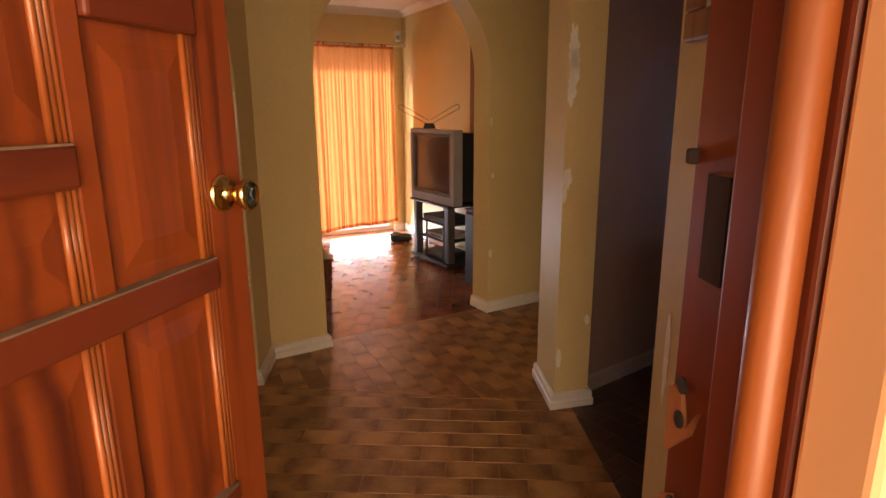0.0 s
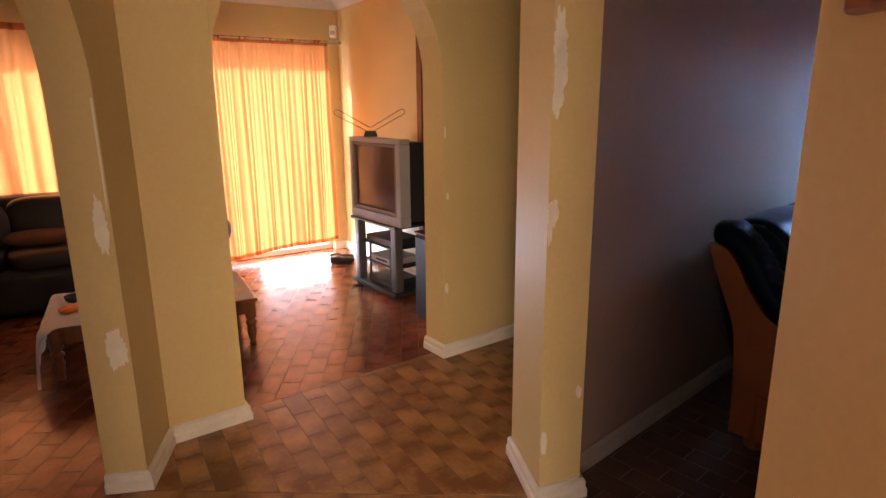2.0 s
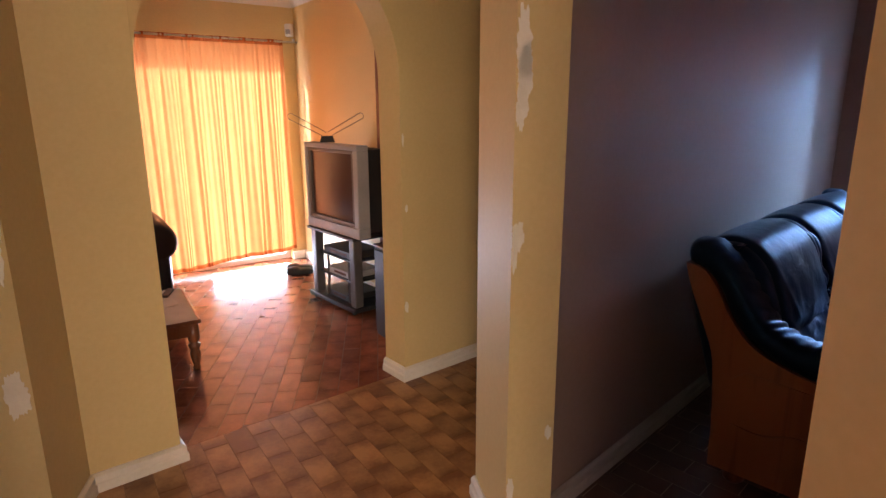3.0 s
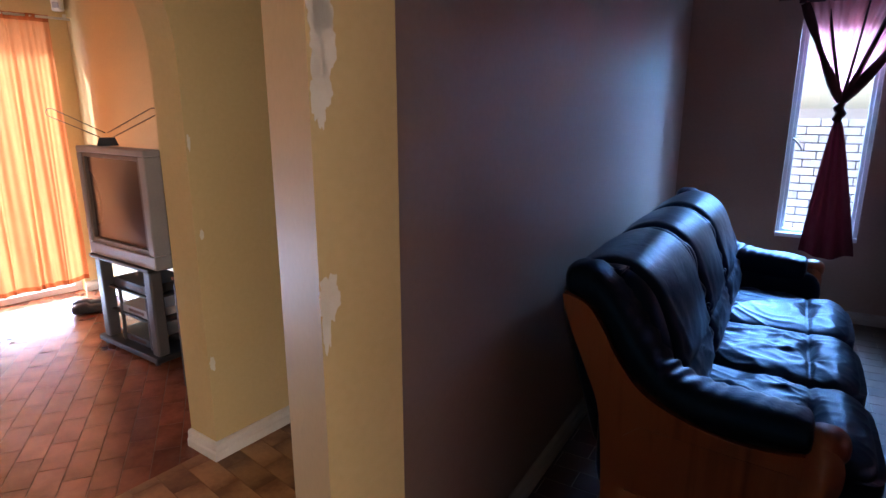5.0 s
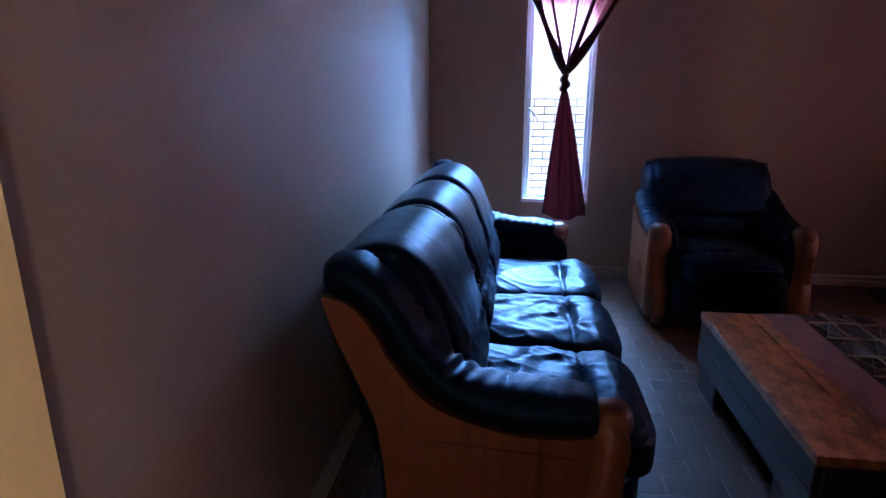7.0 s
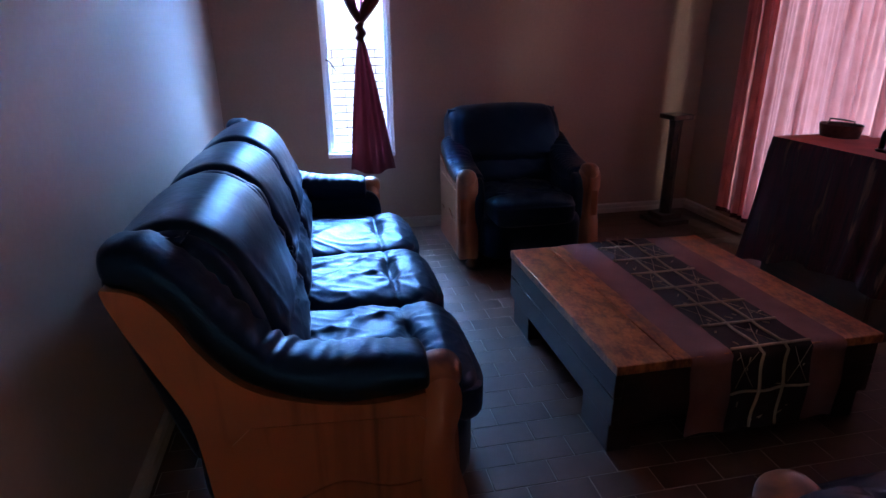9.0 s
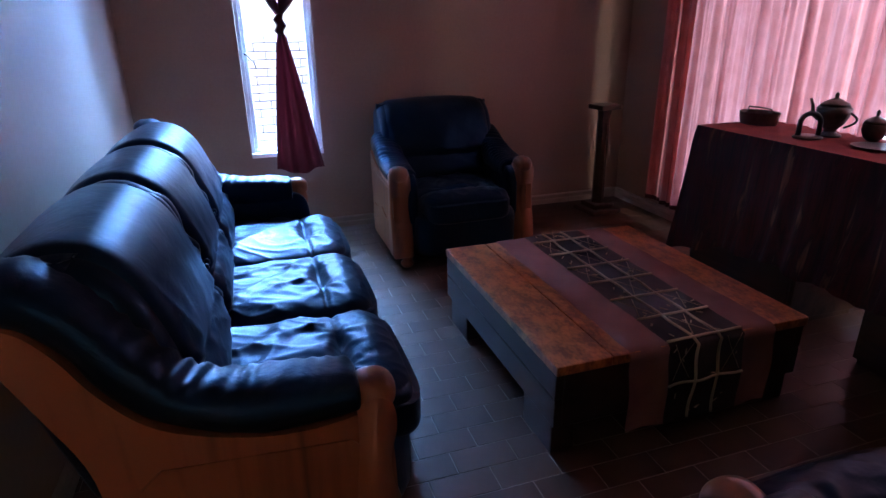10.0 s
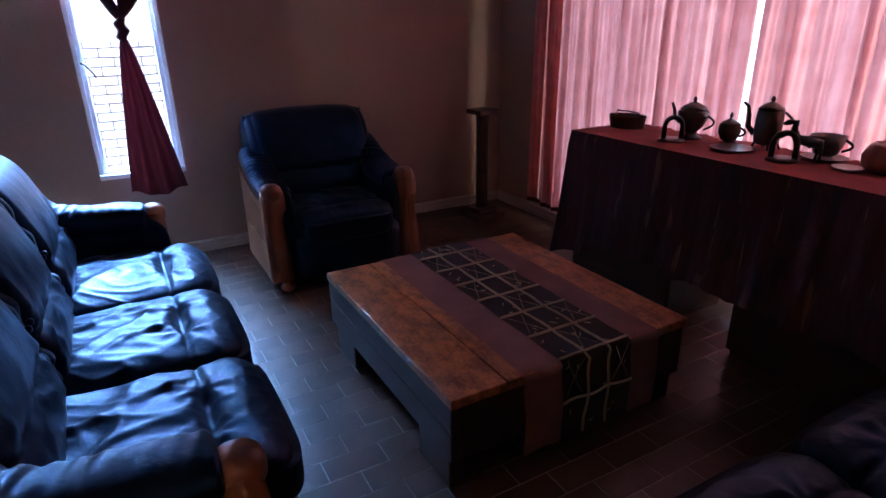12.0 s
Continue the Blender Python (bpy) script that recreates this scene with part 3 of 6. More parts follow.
def wood_arm(bm, x, side, wing=True):
    """Carved wooden end panel under its arm pad; side -1 or 1 is the outer side."""
    if wing:
        back_edge = spline([(0.70, 0.075), (0.702, 0.25), (0.713, 0.423), (0.730, 0.544), (0.772, 0.65), (0.82, 0.762), (0.848, 0.84), (0.855, 0.872)], 3)
        top = [p + Vector((0, 0.010)) for p in SOFA_UNDER[::-1]]
    else:
        back_edge = spline([(0.69, 0.075), (0.685, 0.25), (0.69, 0.42), (0.70, 0.56)], 3)
        top = [p + Vector((0, 0.010)) for p in CHAIR_UNDER[::-1]]
    prof = [Vector((0.09, 0.075))] + back_edge + top[1:] + [Vector((0.105, 0.50)), Vector((0.10, 0.40)), Vector((0.095, 0.25)), Vector((0.09, 0.12))]
    slab(bm, [tuple(p) for p in prof], 0.038 * side, lambda a, b, c: Vector((x + c, a, b)))
    bmesh.ops.bevel(bm, geom=[e for e in bm.edges if e.is_manifold and e.calc_face_angle(0) > 1.2], offset=0.006, segments=2, affect='EDGES', profile=0.5)
    return bm


def leather_seat(name, m, seats, seat_w, label, category, leather_mat, group=""):
    """Upholstered seat: x across from one arm, y from the front to the back. Its arm posts are of carved wood."""
    t = thing(name, m, label, category, group)
    width = seats * seat_w
    wing = seats > 1
    scale_z = 1.0 if wing else 0.95

    bm = bmesh.new()
    soft(bm, (width / 2, 0.374, 0.205), (width + 0.10, 0.79, 0.28), 7, 16)
    part("base", bm, leather_mat, t, smooth=True)
    section = [Vector((p.x, p.y * scale_z)) for p in BACK_SECTION]
    inner = [Vector((p.x + 0.018 if p.x < 0.7 else p.x - 0.006, p.y - 0.016)) for p in section]
    reach = 0.062 if wing else 0.105
    part("back_frame", section_roll(bmesh.new(), -reach, width + reach, inner, 0.045, 24, lambda x, v, p: 0.0), leather_mat, t, smooth=True)
    gap = 0.045
    for i in range(seats):
        x0 = i * seat_w
        xc = x0 + seat_w / 2
        # seat cushion with a stitched front roll and one long tuft
        bm = bmesh.new()

        def pad(q, xc=xc, i=i):
            dx, dy = (q.x - xc) / (seat_w / 2), q.y
            top = max(0.0, min(1.0, (q.z - 0.36) / 0.075))
            crown = 0.020 * (1 - dx * dx) * top
            seam = -0.010 * top * math.exp(-((dy - 0.150) / 0.008) ** 2)
            slot = -0.027 * top * math.exp(-((dy - 0.150) / 0.022) ** 2) * math.exp(-(dx / 0.36) ** 6)
            swell = 0.010 * top * math.exp(-((dy - 0.06) / 0.05) ** 2)
            folds = 0.0
            for e in (-0.36, 0.36):
                ex = (dx - e) * seat_w / 2
                ra = math.hypot(ex, dy - 0.15)
                folds += 0.0024 * math.sin(7 * math.atan2(dy - 0.15, ex) + 7 * ra + i * 2 + e) * math.exp(-((ra - 0.055) / 0.065) ** 2)
            behind = max(0.0, min(1.0, (dy - 0.17) / 0.05))
            warp = 0.05 * noise.noise(Vector((q.x * 5, q.y * 5, i + 2.0)))
            long_fold = 0.0155 * ridge((q.x + 0.55 * q.y + warp) * 6.5, (q.y - 0.4 * q.x) * 2.4 + i * 7, 2.2) + 0.0055 * ridge((q.x - 0.3 * q.y + warp) * 17, q.y * 6 + i * 3, 8.1)
            front_fold = 0.0035 * ridge(q.x * 13 + i, q.y * 16, 5.0)
            lift = 0.006 * noise.noise(Vector((q.x * 6 + i * 9, q.y * 5, 3.1)))
            return Vector((q.x, q.y - (0.02 if q.z < 0.40 and dy < 0.1 else 0), q.z + crown + seam + slot + swell + (folds + lift + long_fold * behind + front_fold * (1 - behind) - 0.006) * top - 0.05 * max(0.0, 0.06 - dy)))
        soft(bm, (xc, 0.27, 0.360), (seat_w - 0.006, 0.58, 0.165), 6.5, 64, pad)
        part("seat_cushion", bm, leather_mat, t, smooth=True)

        # back cushion: one roll from the seat over the head to the wall
        def belly(x, v, p, i=i, xc=xc):
            dx = (x - xc) / (seat_w / 2)
            face = 1.0 if p.x < 0.66 else max(0.0, 1 - (p.x - 0.66) / 0.12)
            swell = 0.012 * (1 - dx * dx)
            side = 0.009 * ridge(x * 13 + 2.2 * p.y, p.y * 5 + i * 5, 1.3) * (0.15 + 0.85 * abs(dx)) * max(0.0, min(1.0, (0.90 - p.y) / 0.15))
            cross = 0.011 * ridge(x * 4 + i, p.y * 15 + 2 * abs(dx), 6.2) * math.exp(-((p.y - 0.60) / 0.10) ** 2)
            return swell + (side + cross) * face + 0.004 * noise.noise(Vector((x * 7, p.y * 7, i + 0.5)))
        a = x0 + (gap if i else -0.01 if wing else -0.09)
        b = x0 + seat_w - (gap if i < seats - 1 else -0.01 if wing else -0.09)
        part("back_cushion", section_roll(bmesh.new(), a, b, section, 0.032 if wing else 0.075, 36, belly), leather_mat, t, smooth=True)
        # two gathered strips in the gap between cushions
        for off in (-0.023, 0.023) if i else ():
            def ruffle(x, v, p, off=off, i=i):
                return -0.010 + 0.009 * math.sin(p.y * 46 + 4 * noise.noise(Vector((p.y * 6, i, off * 40)))) * (1.0 if 0.45 < p.y < 0.92 and p.x < 0.66 else 0.25)
            part("pleat", section_roll(bmesh.new(), x0 + off - 0.026, x0 + off + 0.026, section, 0.020, 10, ruffle), leather_mat, t, smooth=True)
            bm = soft(bmesh.new(), (x0 + off, 0.520, 0.665), (0.022, 0.020, 0.022), 2, 4)
            part("button", bm, leather_mat, t, smooth=True)
    under, crest = (SOFA_UNDER, SOFA_CREST) if wing else (CHAIR_UNDER, CHAIR_CREST)
    for s, x in ((-1, -0.09), (1, width + 0.09)):
        part("arm_pad", arm_pad(bmesh.new(), x + s * 0.002, 0.088, under, crest, s, 3 + s), leather_mat, t, smooth=True)
        bm = soft(bmesh.new(), (x - s * 0.045, 0.42, 0.36), (0.08, 0.66, 0.42), 5, 14)
        part("arm_side", bm, leather_mat, t, smooth=True)
        side = part("arm_panel", wood_arm(bmesh.new(), x + s * 0.040, s, wing), OAK, t, "oiled oak end panel")
        # raised field and scalloped lower rail on the panel
        bm = bmesh.new()
        top = [(0.17 + 0.46 * k / 20, 0.270 + 0.030 * math.sin(math.pi * k / 20) ** 2 + 0.010 * math.cos(k * 0.63)) for k in range(21)]
        slab(bm, [(0.17, 0.08), (0.63, 0.08)] + top[::-1], 0.007 * s, lambda a, b, c, x=x, s=s: Vector((x + s * 0.0785 + c, a, b)))
        part("carved_rail", bm, OAK, side)
        bm = bmesh.new()
        field = [(a, b + 0.012) for a, b in top] + [(0.645, 0.46), (0.60, 0.50), (0.20, 0.475), (0.165, 0.44)]
        slab(bm, field, 0.004 * s, lambda a, b, c, x=x, s=s: Vector((x + s * 0.0785 + c, a, b)))
        part("panel_field", bm, OAK, side)
        # front post with a rounded head
        bm = bmesh.new()
        prof = [tuple(p) for p in spline([(0.052, 0.47), (0.058, 0.40), (0.068, 0.30), (0.074, 0.16), (0.066, 0.075)], 3) + spline([(-0.062, 0.075), (-0.066, 0.13), (-0.050, 0.23), (-0.024, 0.33), (-0.020, 0.41), (-0.036, 0.48), (-0.034, 0.54), (-0.008, 0.572), (0.030, 0.572), (0.052, 0.54)], 3)]
        slab(bm, [(a + 0.13, b) for a, b in prof], 0.115, lambda a, b, c, x=x, s=s: Vector((x + s * 0.0865 - s * c, a, b)))
        bmesh.ops.bevel(bm, geom=[e for e in bm.edges if e.calc_face_angle(0) > 1.0], offset=0.018, segments=3, affect='EDGES', profile=0.5)
        soft(bm, (x + s * 0.029, 0.138, 0.565), (0.112, 0.112, 0.100), 2.4, 12)
        part("arm_post", bm, OAK, t, "carved oak arm post with a rounded head", smooth=True)
        for yy in (0.12, 0.62):
            bm = lathe(bmesh.new(), [(0.026, 0.0), (0.038, 0.012), (0.043, 0.03), (0.028, 0.046), (0.036, 0.06), (0.034, 0.078)], 14, (x, yy, 0))
            part("foot", bm, TURNED, t, smooth=True)
    return t


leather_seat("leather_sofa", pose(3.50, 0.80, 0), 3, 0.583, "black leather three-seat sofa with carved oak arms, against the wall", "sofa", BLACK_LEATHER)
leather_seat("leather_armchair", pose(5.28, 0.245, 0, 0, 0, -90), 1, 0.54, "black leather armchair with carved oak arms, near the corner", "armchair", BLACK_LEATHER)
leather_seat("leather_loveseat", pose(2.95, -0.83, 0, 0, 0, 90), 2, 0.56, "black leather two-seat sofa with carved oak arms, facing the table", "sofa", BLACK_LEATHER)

# ---------------------------------------------------------------- front door
DUST = two_tone("settled_dust", (0.10, 0.058, 0.038), (0.18, 0.115, 0.075), 20, 90, 0.95, 0.3, 0.001)


def front_door():
    t = thing("door_front", pose(HINGE.x, HINGE.y, 0, 0, 0, 38), "open varnished timber panel door with a brass knob", "door", kind="structure")
    W2, Hh = 0.89, 2.06
    part("core", B(0.02, W2 - 0.02, -0.013, 0.013, 0.02, Hh - 0.02, 0.002), DOOR_WOOD, t)
    for x0, x1 in ((0.0, 0.10), (0.785, W2)):
        part("stile", B(x0, x1, -0.022, 0.022, 0.01, Hh, 0.005), DOOR_WOOD, t)
    part("mullion", B(0.515, 0.56, -0.022, 0.022, 0.10, 1.96, 0.006), DOOR_WOOD, t)
    for z0, z1, x0, x1 in ((0.01, 0.15, 0.10, 0.785), (1.94, Hh, 0.10, 0.785), (1.062, 1.122, 0.10, 0.785), (1.285, 1.345, 0.10, 0.515), (1.512, 1.572, 0.56, 0.785), (0.585, 0.645, 0.10, 0.785), (1.70, 1.755, 0.10, 0.515)):
        bm = B(x0, x1, -0.034, 0.023, z0, z1, 0.006, 2)
        rail = part("rail", bm, DOOR_RAIL, t, "varnished rail darkened for its bevel shade")
        part("dust", B(x0 + 0.004, x1 - 0.004, -0.0335, -0.012, z1 - 0.002, z1 + 0.0015, 0), DUST, rail, "grey dust on the ledge")
    for x0, x1, zs in ((0.10, 0.515, ((0.15, 0.585), (0.645, 1.062), (1.122, 1.285), (1.345, 1.70), (1.755, 1.94))), (0.56, 0.785, ((0.15, 0.585), (0.645, 1.062), (1.122, 1.512), (1.572, 1.94)))):
        for z0, z1 in zs:
            g = 0.028
            bm = bmesh.new()
            for sg in (-1, 1):
                a = [bm.verts.new((x, sg * 0.0131, z)) for x, z in ((x0 + g, z0 + g), (x1 - g, z0 + g), (x1 - g, z1 - g), (x0 + g, z1 - g))]
                k = 0.036
                b = [bm.verts.new((x, sg * 0.0185, z)) for x, z in ((x0 + g + k, z0 + g + k), (x1 - g - k, z0 + g + k), (x1 - g - k, z1 - g - k), (x0 + g + k, z1 - g - k))]
                bm.faces.new(b if sg < 0 else b[::-1])
                for i in range(4):
                    bm.faces.new((a[i], a[(i + 1) % 4], b[(i + 1) % 4], b[i]))
            part("panel", bm, DOOR_WOOD, t)
            for xx in (x1 - 0.014,):
                bm = bmesh.new()
                for o in (-0.009, 0.001, 0.010):
                    tube(bm, [(xx + o, -0.017, z0), (xx + o, -0.017, z1)], 0.006, 8)
                part("moulding", bm, PALE_MOULD, t, smooth=True)
    knob = part("door_knob", lathe(bmesh.new(), [(0.036, 0.0), (0.036, 0.004), (0.030, 0.010), (0.016, 0.013), (0.013, 0.030), (0.016, 0.036), (0.026, 0.046), (0.030, 0.058), (0.028, 0.064), (0.020, 0.067), (0.018, 0.064), (0.008, 0.066)], 28), BRASS, t, "polished brass door knob", smooth=True)
    knob.matrix_local = pose(0.825, -0.0222, 1.235, 90, 0, 0)
    k2 = part("door_knob", lathe(bmesh.new(), [(0.036, 0.0), (0.030, 0.010), (0.013, 0.013), (0.013, 0.030), (0.026, 0.046), (0.030, 0.058), (0.020, 0.066)], 24), BRASS, t, smooth=True)
    k2.matrix_local = pose(0.825, 0.0222, 1.235, -90, 0, 0)
    part("latch_plate", B(W2 - 0.001, W2 + 0.001, -0.012, 0.012, 1.17, 1.30, 0), BRASS, t)
    for z in (0.25, 1.05, 1.80):
        part("hinge", lathe(bmesh.new(), [(0.007, 0), (0.007, 0.1)], 10, (-0.006, -0.026, z)), BRASS, t, smooth=True)


front_door()


BLACK_IRON = two_tone("blackened_iron", (0.010, 0.005, 0.004), (0.026, 0.011, 0.009), 20, 90, 0.85, 0.2, 0.001)


def door_frame():
    ang = math.degrees(math.atan2(V.y, V.x))
    t = thing("door_frame_front", pose(HINGE.x, HINGE.y, 0, 0, 0, ang), "varnished timber frame of the front door, splintered at the lock", "door frame", kind="structure")
    # local x runs across the opening, y into the house
    for side, x0, x1, sx in (("hinge", -0.045, -0.002, 1), ("lock", 0.822, 0.865, -1)):
        part("jamb", B(x0, x1, -0.1165, 0.004, 0, 2.08, 0.003), FRAME_WOOD, t)
        xi = x1 if sx > 0 else x0
        part("stop", B(min(xi, xi + sx * 0.014), max(xi, xi + sx * 0.014), -0.098, -0.062, 0, 2.066, 0.005), FRAME_WOOD, t)
        bm = bmesh.new()
        tube(bm, [(xi + sx * 0.010, -0.104, 0), (xi + sx * 0.010, -0.104, 2.07)], 0.011, 12)
        part("round_moulding", bm, MOULD_WOOD, t, "round moulding with its lit orange tone painted in", smooth=True)
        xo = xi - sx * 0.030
        part("architrave", B(min(xi, xo), max(xi, xo), -0.166, -0.118, 0, 2.12, 0.006, 3), LIT_FRAME, t, "varnished frame face with daylight painted in as pale orange")
    part("head", B(-0.045, 0.865, -0.13, 0.004, 2.08, 2.125, 0.003), FRAME_WOOD, t)
    # strike plate, keeper and the splintered repair
    # plate's near-black colour also holds the soft shade on the jamb here
    part("strike_plate", B(0.8205, 0.8222, -0.042, -0.018, 1.285, 1.35, 0), BLACK_IRON, t, "black strike plate with the jamb's soft shade painted in")
    part("keeper", B(0.815, 0.8225, -0.004, 0.003, 1.354, 1.364, 0.002), BLACK_IRON, t)
    for z0, z1, d in ((1.15, 1.21, 0.028), (1.06, 1.125, 0.040)):
        bm = bmesh.new()
        slab(bm, [(0.003, z0), (-d, z0 + 0.03), (-d - 0.008, z0 + 0.05), (-d + 0.006, z1 - 0.03), (-0.012, z1), (0.003, z1 - 0.01)], 0.003, lambda a, b, c: Vector((0.8218 - c, a, b)))
        p = part("splinter", bm, BARE_WOOD, t, "raw broken timber")
        for zz in (z0 + 0.035, z0 + 0.06):
            part("screw_hole", lathe(bmesh.new(), [(0.006, 0), (0.006, 0.0015)], 10), BLACK_PLASTIC, p).matrix_local = pose(0.8188, -0.016, zz, 0, -90, 0)


BARE_WOOD = wood("raw_split_timber", (0.12, 0.035, 0.012), (0.27, 0.10, 0.035), 0.6, 0.0, 2)
# outer frame face: varnished wood made paler to hold the daylight on it
LIT_FRAME = wood("lit_frame_wood", (0.58, 0.27, 0.13), (0.82, 0.48, 0.27), 0.45, 0.1, 2)
door_frame()


# ---------------------------------------------------------------- hall details
def on_switch_wall(s, z):
    """Pose on the switch wall: local x along the hall towards the door, y out of the wall, z up."""
    p = hall(s, 1.295)
    return pose(p[0], p[1], z, 0, 0, math.degrees(math.atan2(-U.y, -U.x)) + 180) @ pose(0, 0, 0)


def light_switch():
    t = thing("light_switch", on_switch_wall(0.769, 1.391), "white two-lever light switch plate on the wall", "light switch")
    part("plate", B(-0.047, 0.047, 0.0005, 0.009, -0.061, 0.061, 0.003), WHITE_PLASTIC, t)
    for x in (-0.013, 0.013):
        part("rocker", B(x - 0.0055, x + 0.0055, 0.0095, 0.0165, -0.013, 0.014, 0.002), WHITE_PLASTIC, t)
        part("slot", B(x - 0.0052, x + 0.0052, 0.0088, 0.0096, -0.0145, 0.0155, 0), BLACK_IRON, t, "dark slot round the lever")
    for z in (-0.036, 0.036):
        part("screw", lathe(bmesh.new(), [(0.0035, 0), (0.003, 0.0015)], 10), BLACK_IRON, t).matrix_local = pose(0, 0.009, z, -90, 0, 0)


light_switch()


def wall_picture():
    t = thing("wall_picture", on_switch_wall(0.66, 1.526), "wood-framed picture hung on the cream wall", "picture")
    w, h, f = 0.30, 0.62, 0.062
    for x0, x1, z0, z1 in ((-w, w, 0, f), (-w, w, h - f, h), (-w, -w + f, f, h - f), (w - f, w, f, h - f)):
        part("frame_bar", B(x0, x1, 0.001, 0.026, z0, z1, 0.006), OAK, t)
    part("mount", B(-w + f, w - f, 0.002, 0.010, f, h - f, 0), PICTURE, t, "pale green faded print")


PICTURE = two_tone("faded_green_print", (0.30, 0.36, 0.26), (0.62, 0.62, 0.52), 5, 20, 0.5, 0.02, 0.001)
wall_picture()


def patch_on(name, m, outline, label, seed):
    """A thin, ragged skim of filler or bare plaster."""
    rnd = random.Random(seed)
    bm = bmesh.new()
    pts = []
    k = 90
    for i in range(k):
        a = 2 * math.pi * i / k
        r = 1 + 0.28 * noise.noise(Vector((math.cos(a) * 1.7, math.sin(a) * 1.7, seed * 3.3))) + 0.30 * noise.noise(Vector((math.cos(a) * 5, math.sin(a) * 5, seed * 7.1))) + rnd.uniform(-0.02, 0.02)
        pts.append((outline[0] * r * math.cos(a), outline[1] * r * math.sin(a)))
    slab(bm, pts, 0.0015, lambda a, b, c: Vector((a, 0.0006 + c, b)))
    return tagged(obj(name, bm, BARE, m=m), label, "plaster patch", kind="structure")


PIER_ANG = math.degrees(math.atan2(1.74 - 1.805, 2.60 - 2.44))
for i, (s, z, a, b) in enumerate(((0.022, 1.63, 0.023, 0.085), (0.029, 1.535, 0.025, 0.060), (0.020, 1.455, 0.019, 0.055), (0.018, 1.09, 0.020, 0.045), (0.150, 0.43, 0.013, 0.022), (0.014, 0.25, 0.013, 0.045), (0.010, 1.04, 0.008, 0.06), (0.03, 1.58, 0.017, 0.05))):
    patch_on("trim_patch", pose(2.44, 1.805, z, 0, 0, PIER_ANG) @ pose(s, 0, 0, 0, 0, 180), (a, b), "bare plaster showing through chipped paint", i + 3)
COL_ANG = math.degrees(math.atan2(V.y, V.x))
for i, (v, z, a, b) in enumerate(((-0.135, 1.04, 0.022, 0.095), (-0.145, 0.58, 0.034, 0.080), (-0.108, 1.42, 0.0035, 0.36))):
    patch_on("trim_patch", pose(*hall(2.50, v), z, 0, 0, COL_ANG + 180), (a, b), "white filler smeared on the column", i + 20)
for i, (a0, z, a, b) in enumerate(((1.19, 0.42, 0.012, 0.03), (1.20, 0.95, 0.008, 0.02), (1.185, 1.3, 0.006, 0.03))):
    patch_on("trim_patch", A0 @ pose(a0, 0, z, 0, 0, 180), (a, b), "bare plaster at a chipped corner", i + 30)
patch_on("trim_patch", pose(*hall(0.950, 1.295), 0.78, 0, 0, math.degrees(math.atan2(U.y, U.x))), (0.012, 0.11), "bare plaster at a chipped corner", 41)


# ---------------------------------------------------------------- curtains
def curtain(name, m, width, z0, z1, folds, mat, hem, label, amp=0.035, seed=1, group="", hem_h=0.035, head_h=0.05, bow=0.0, lift=0.0):
    """A gathered curtain: x across, folds in y; hem and heading are bands of their own."""
    t = thing(name, m, label, "curtain", group)
    rnd = random.Random(seed)
    ph = [rnd.uniform(0, 6.28) for _ in range(6)]

    def fold(u, k):
        x = u * width
        w = u * folds * 2 * math.pi
        wide = 0.55 + 0.45 * k
        y = amp * wide * ((0.65 + 0.6 * noise.noise(Vector((u * folds * 0.9, 0.5 * k, seed)))) * math.sin(w + 2.1 * math.sin(w * 0.31 + ph[0]) + 1.1 * k * math.sin(w * 0.17 + ph[1])) + 0.45 * math.sin(2.3 * w + 1.5 * math.sin(w * 0.23 + ph[4]) + ph[2]) * (1 - 0.5 * k) + 0.35 * noise.noise(Vector((u * folds * 3.1, 1.6 * k, seed + 5))) + 0.3 * math.sin(0.41 * w + ph[3]))
        x += 0.016 * math.sin(w * 0.53 + ph[4] + 2.0 * k) * k
        return x, y

    def at(u, z):
        k = (z1 - z) / (z1 - z0)
        x, y = fold(u, k)
        sag = lift * u + bow * math.sin(math.pi * u) + 0.012 * math.sin(u * 9 + ph[5])
        return Vector((x, y, z + sag * k))
    nu, nz = int(folds * 14), 26
    part("cloth", sheet(bmesh.new(), nu, nz, lambda u, v: at(u, z0 + hem_h + (z1 - head_h - z0 - hem_h) * v)), mat, t, smooth=True)
    part("hem", sheet(bmesh.new(), nu, 2, lambda u, v: at(u, z0 + hem_h * v)), hem, t, "darker stitched hem", smooth=True)
    part("heading", sheet(bmesh.new(), nu, 3, lambda u, v: at(u, z1 - head_h + head_h * v) + Vector((0, 0.003 * math.sin(u * folds * 40), 0))), hem, t, "gathered heading", smooth=True)
    return t


def rod(name, a, b, r, mat, label):
    t = thing(name, pose(*a), label, "curtain rail")
    d = Vector(b) - Vector(a)
    part("pole", tube(bmesh.new(), [(0, 0, 0), tuple(d)], r, 10), mat, t, smooth=True)
    for k in (0.02, 0.98):
        part("bracket", tube(bmesh.new(), [tuple(d * k), tuple(d * k + Vector((0, 0, 0.03)))], r * 1.3, 8), mat, t)


curtain("orange_curtain", pose(*back(-1.46, 0.075, 0), 0, 0, -10), 1.32, 0.045, 2.06, 15, ORANGE_SHEER, ORANGE_HEM, "sunlit orange floor-length curtain over the glazed door", 0.022, 4, "living room curtains", bow=-0.012, lift=0.085)
curtain("orange_curtain", pose(*back(-4.05, 0.075, 0), 0, 0, -10), 1.80, 0.70, 2.07, 13, ORANGE_SHEER, ORANGE_HEM, "sunlit orange curtain over the living room window", 0.028, 9, "living room curtains")
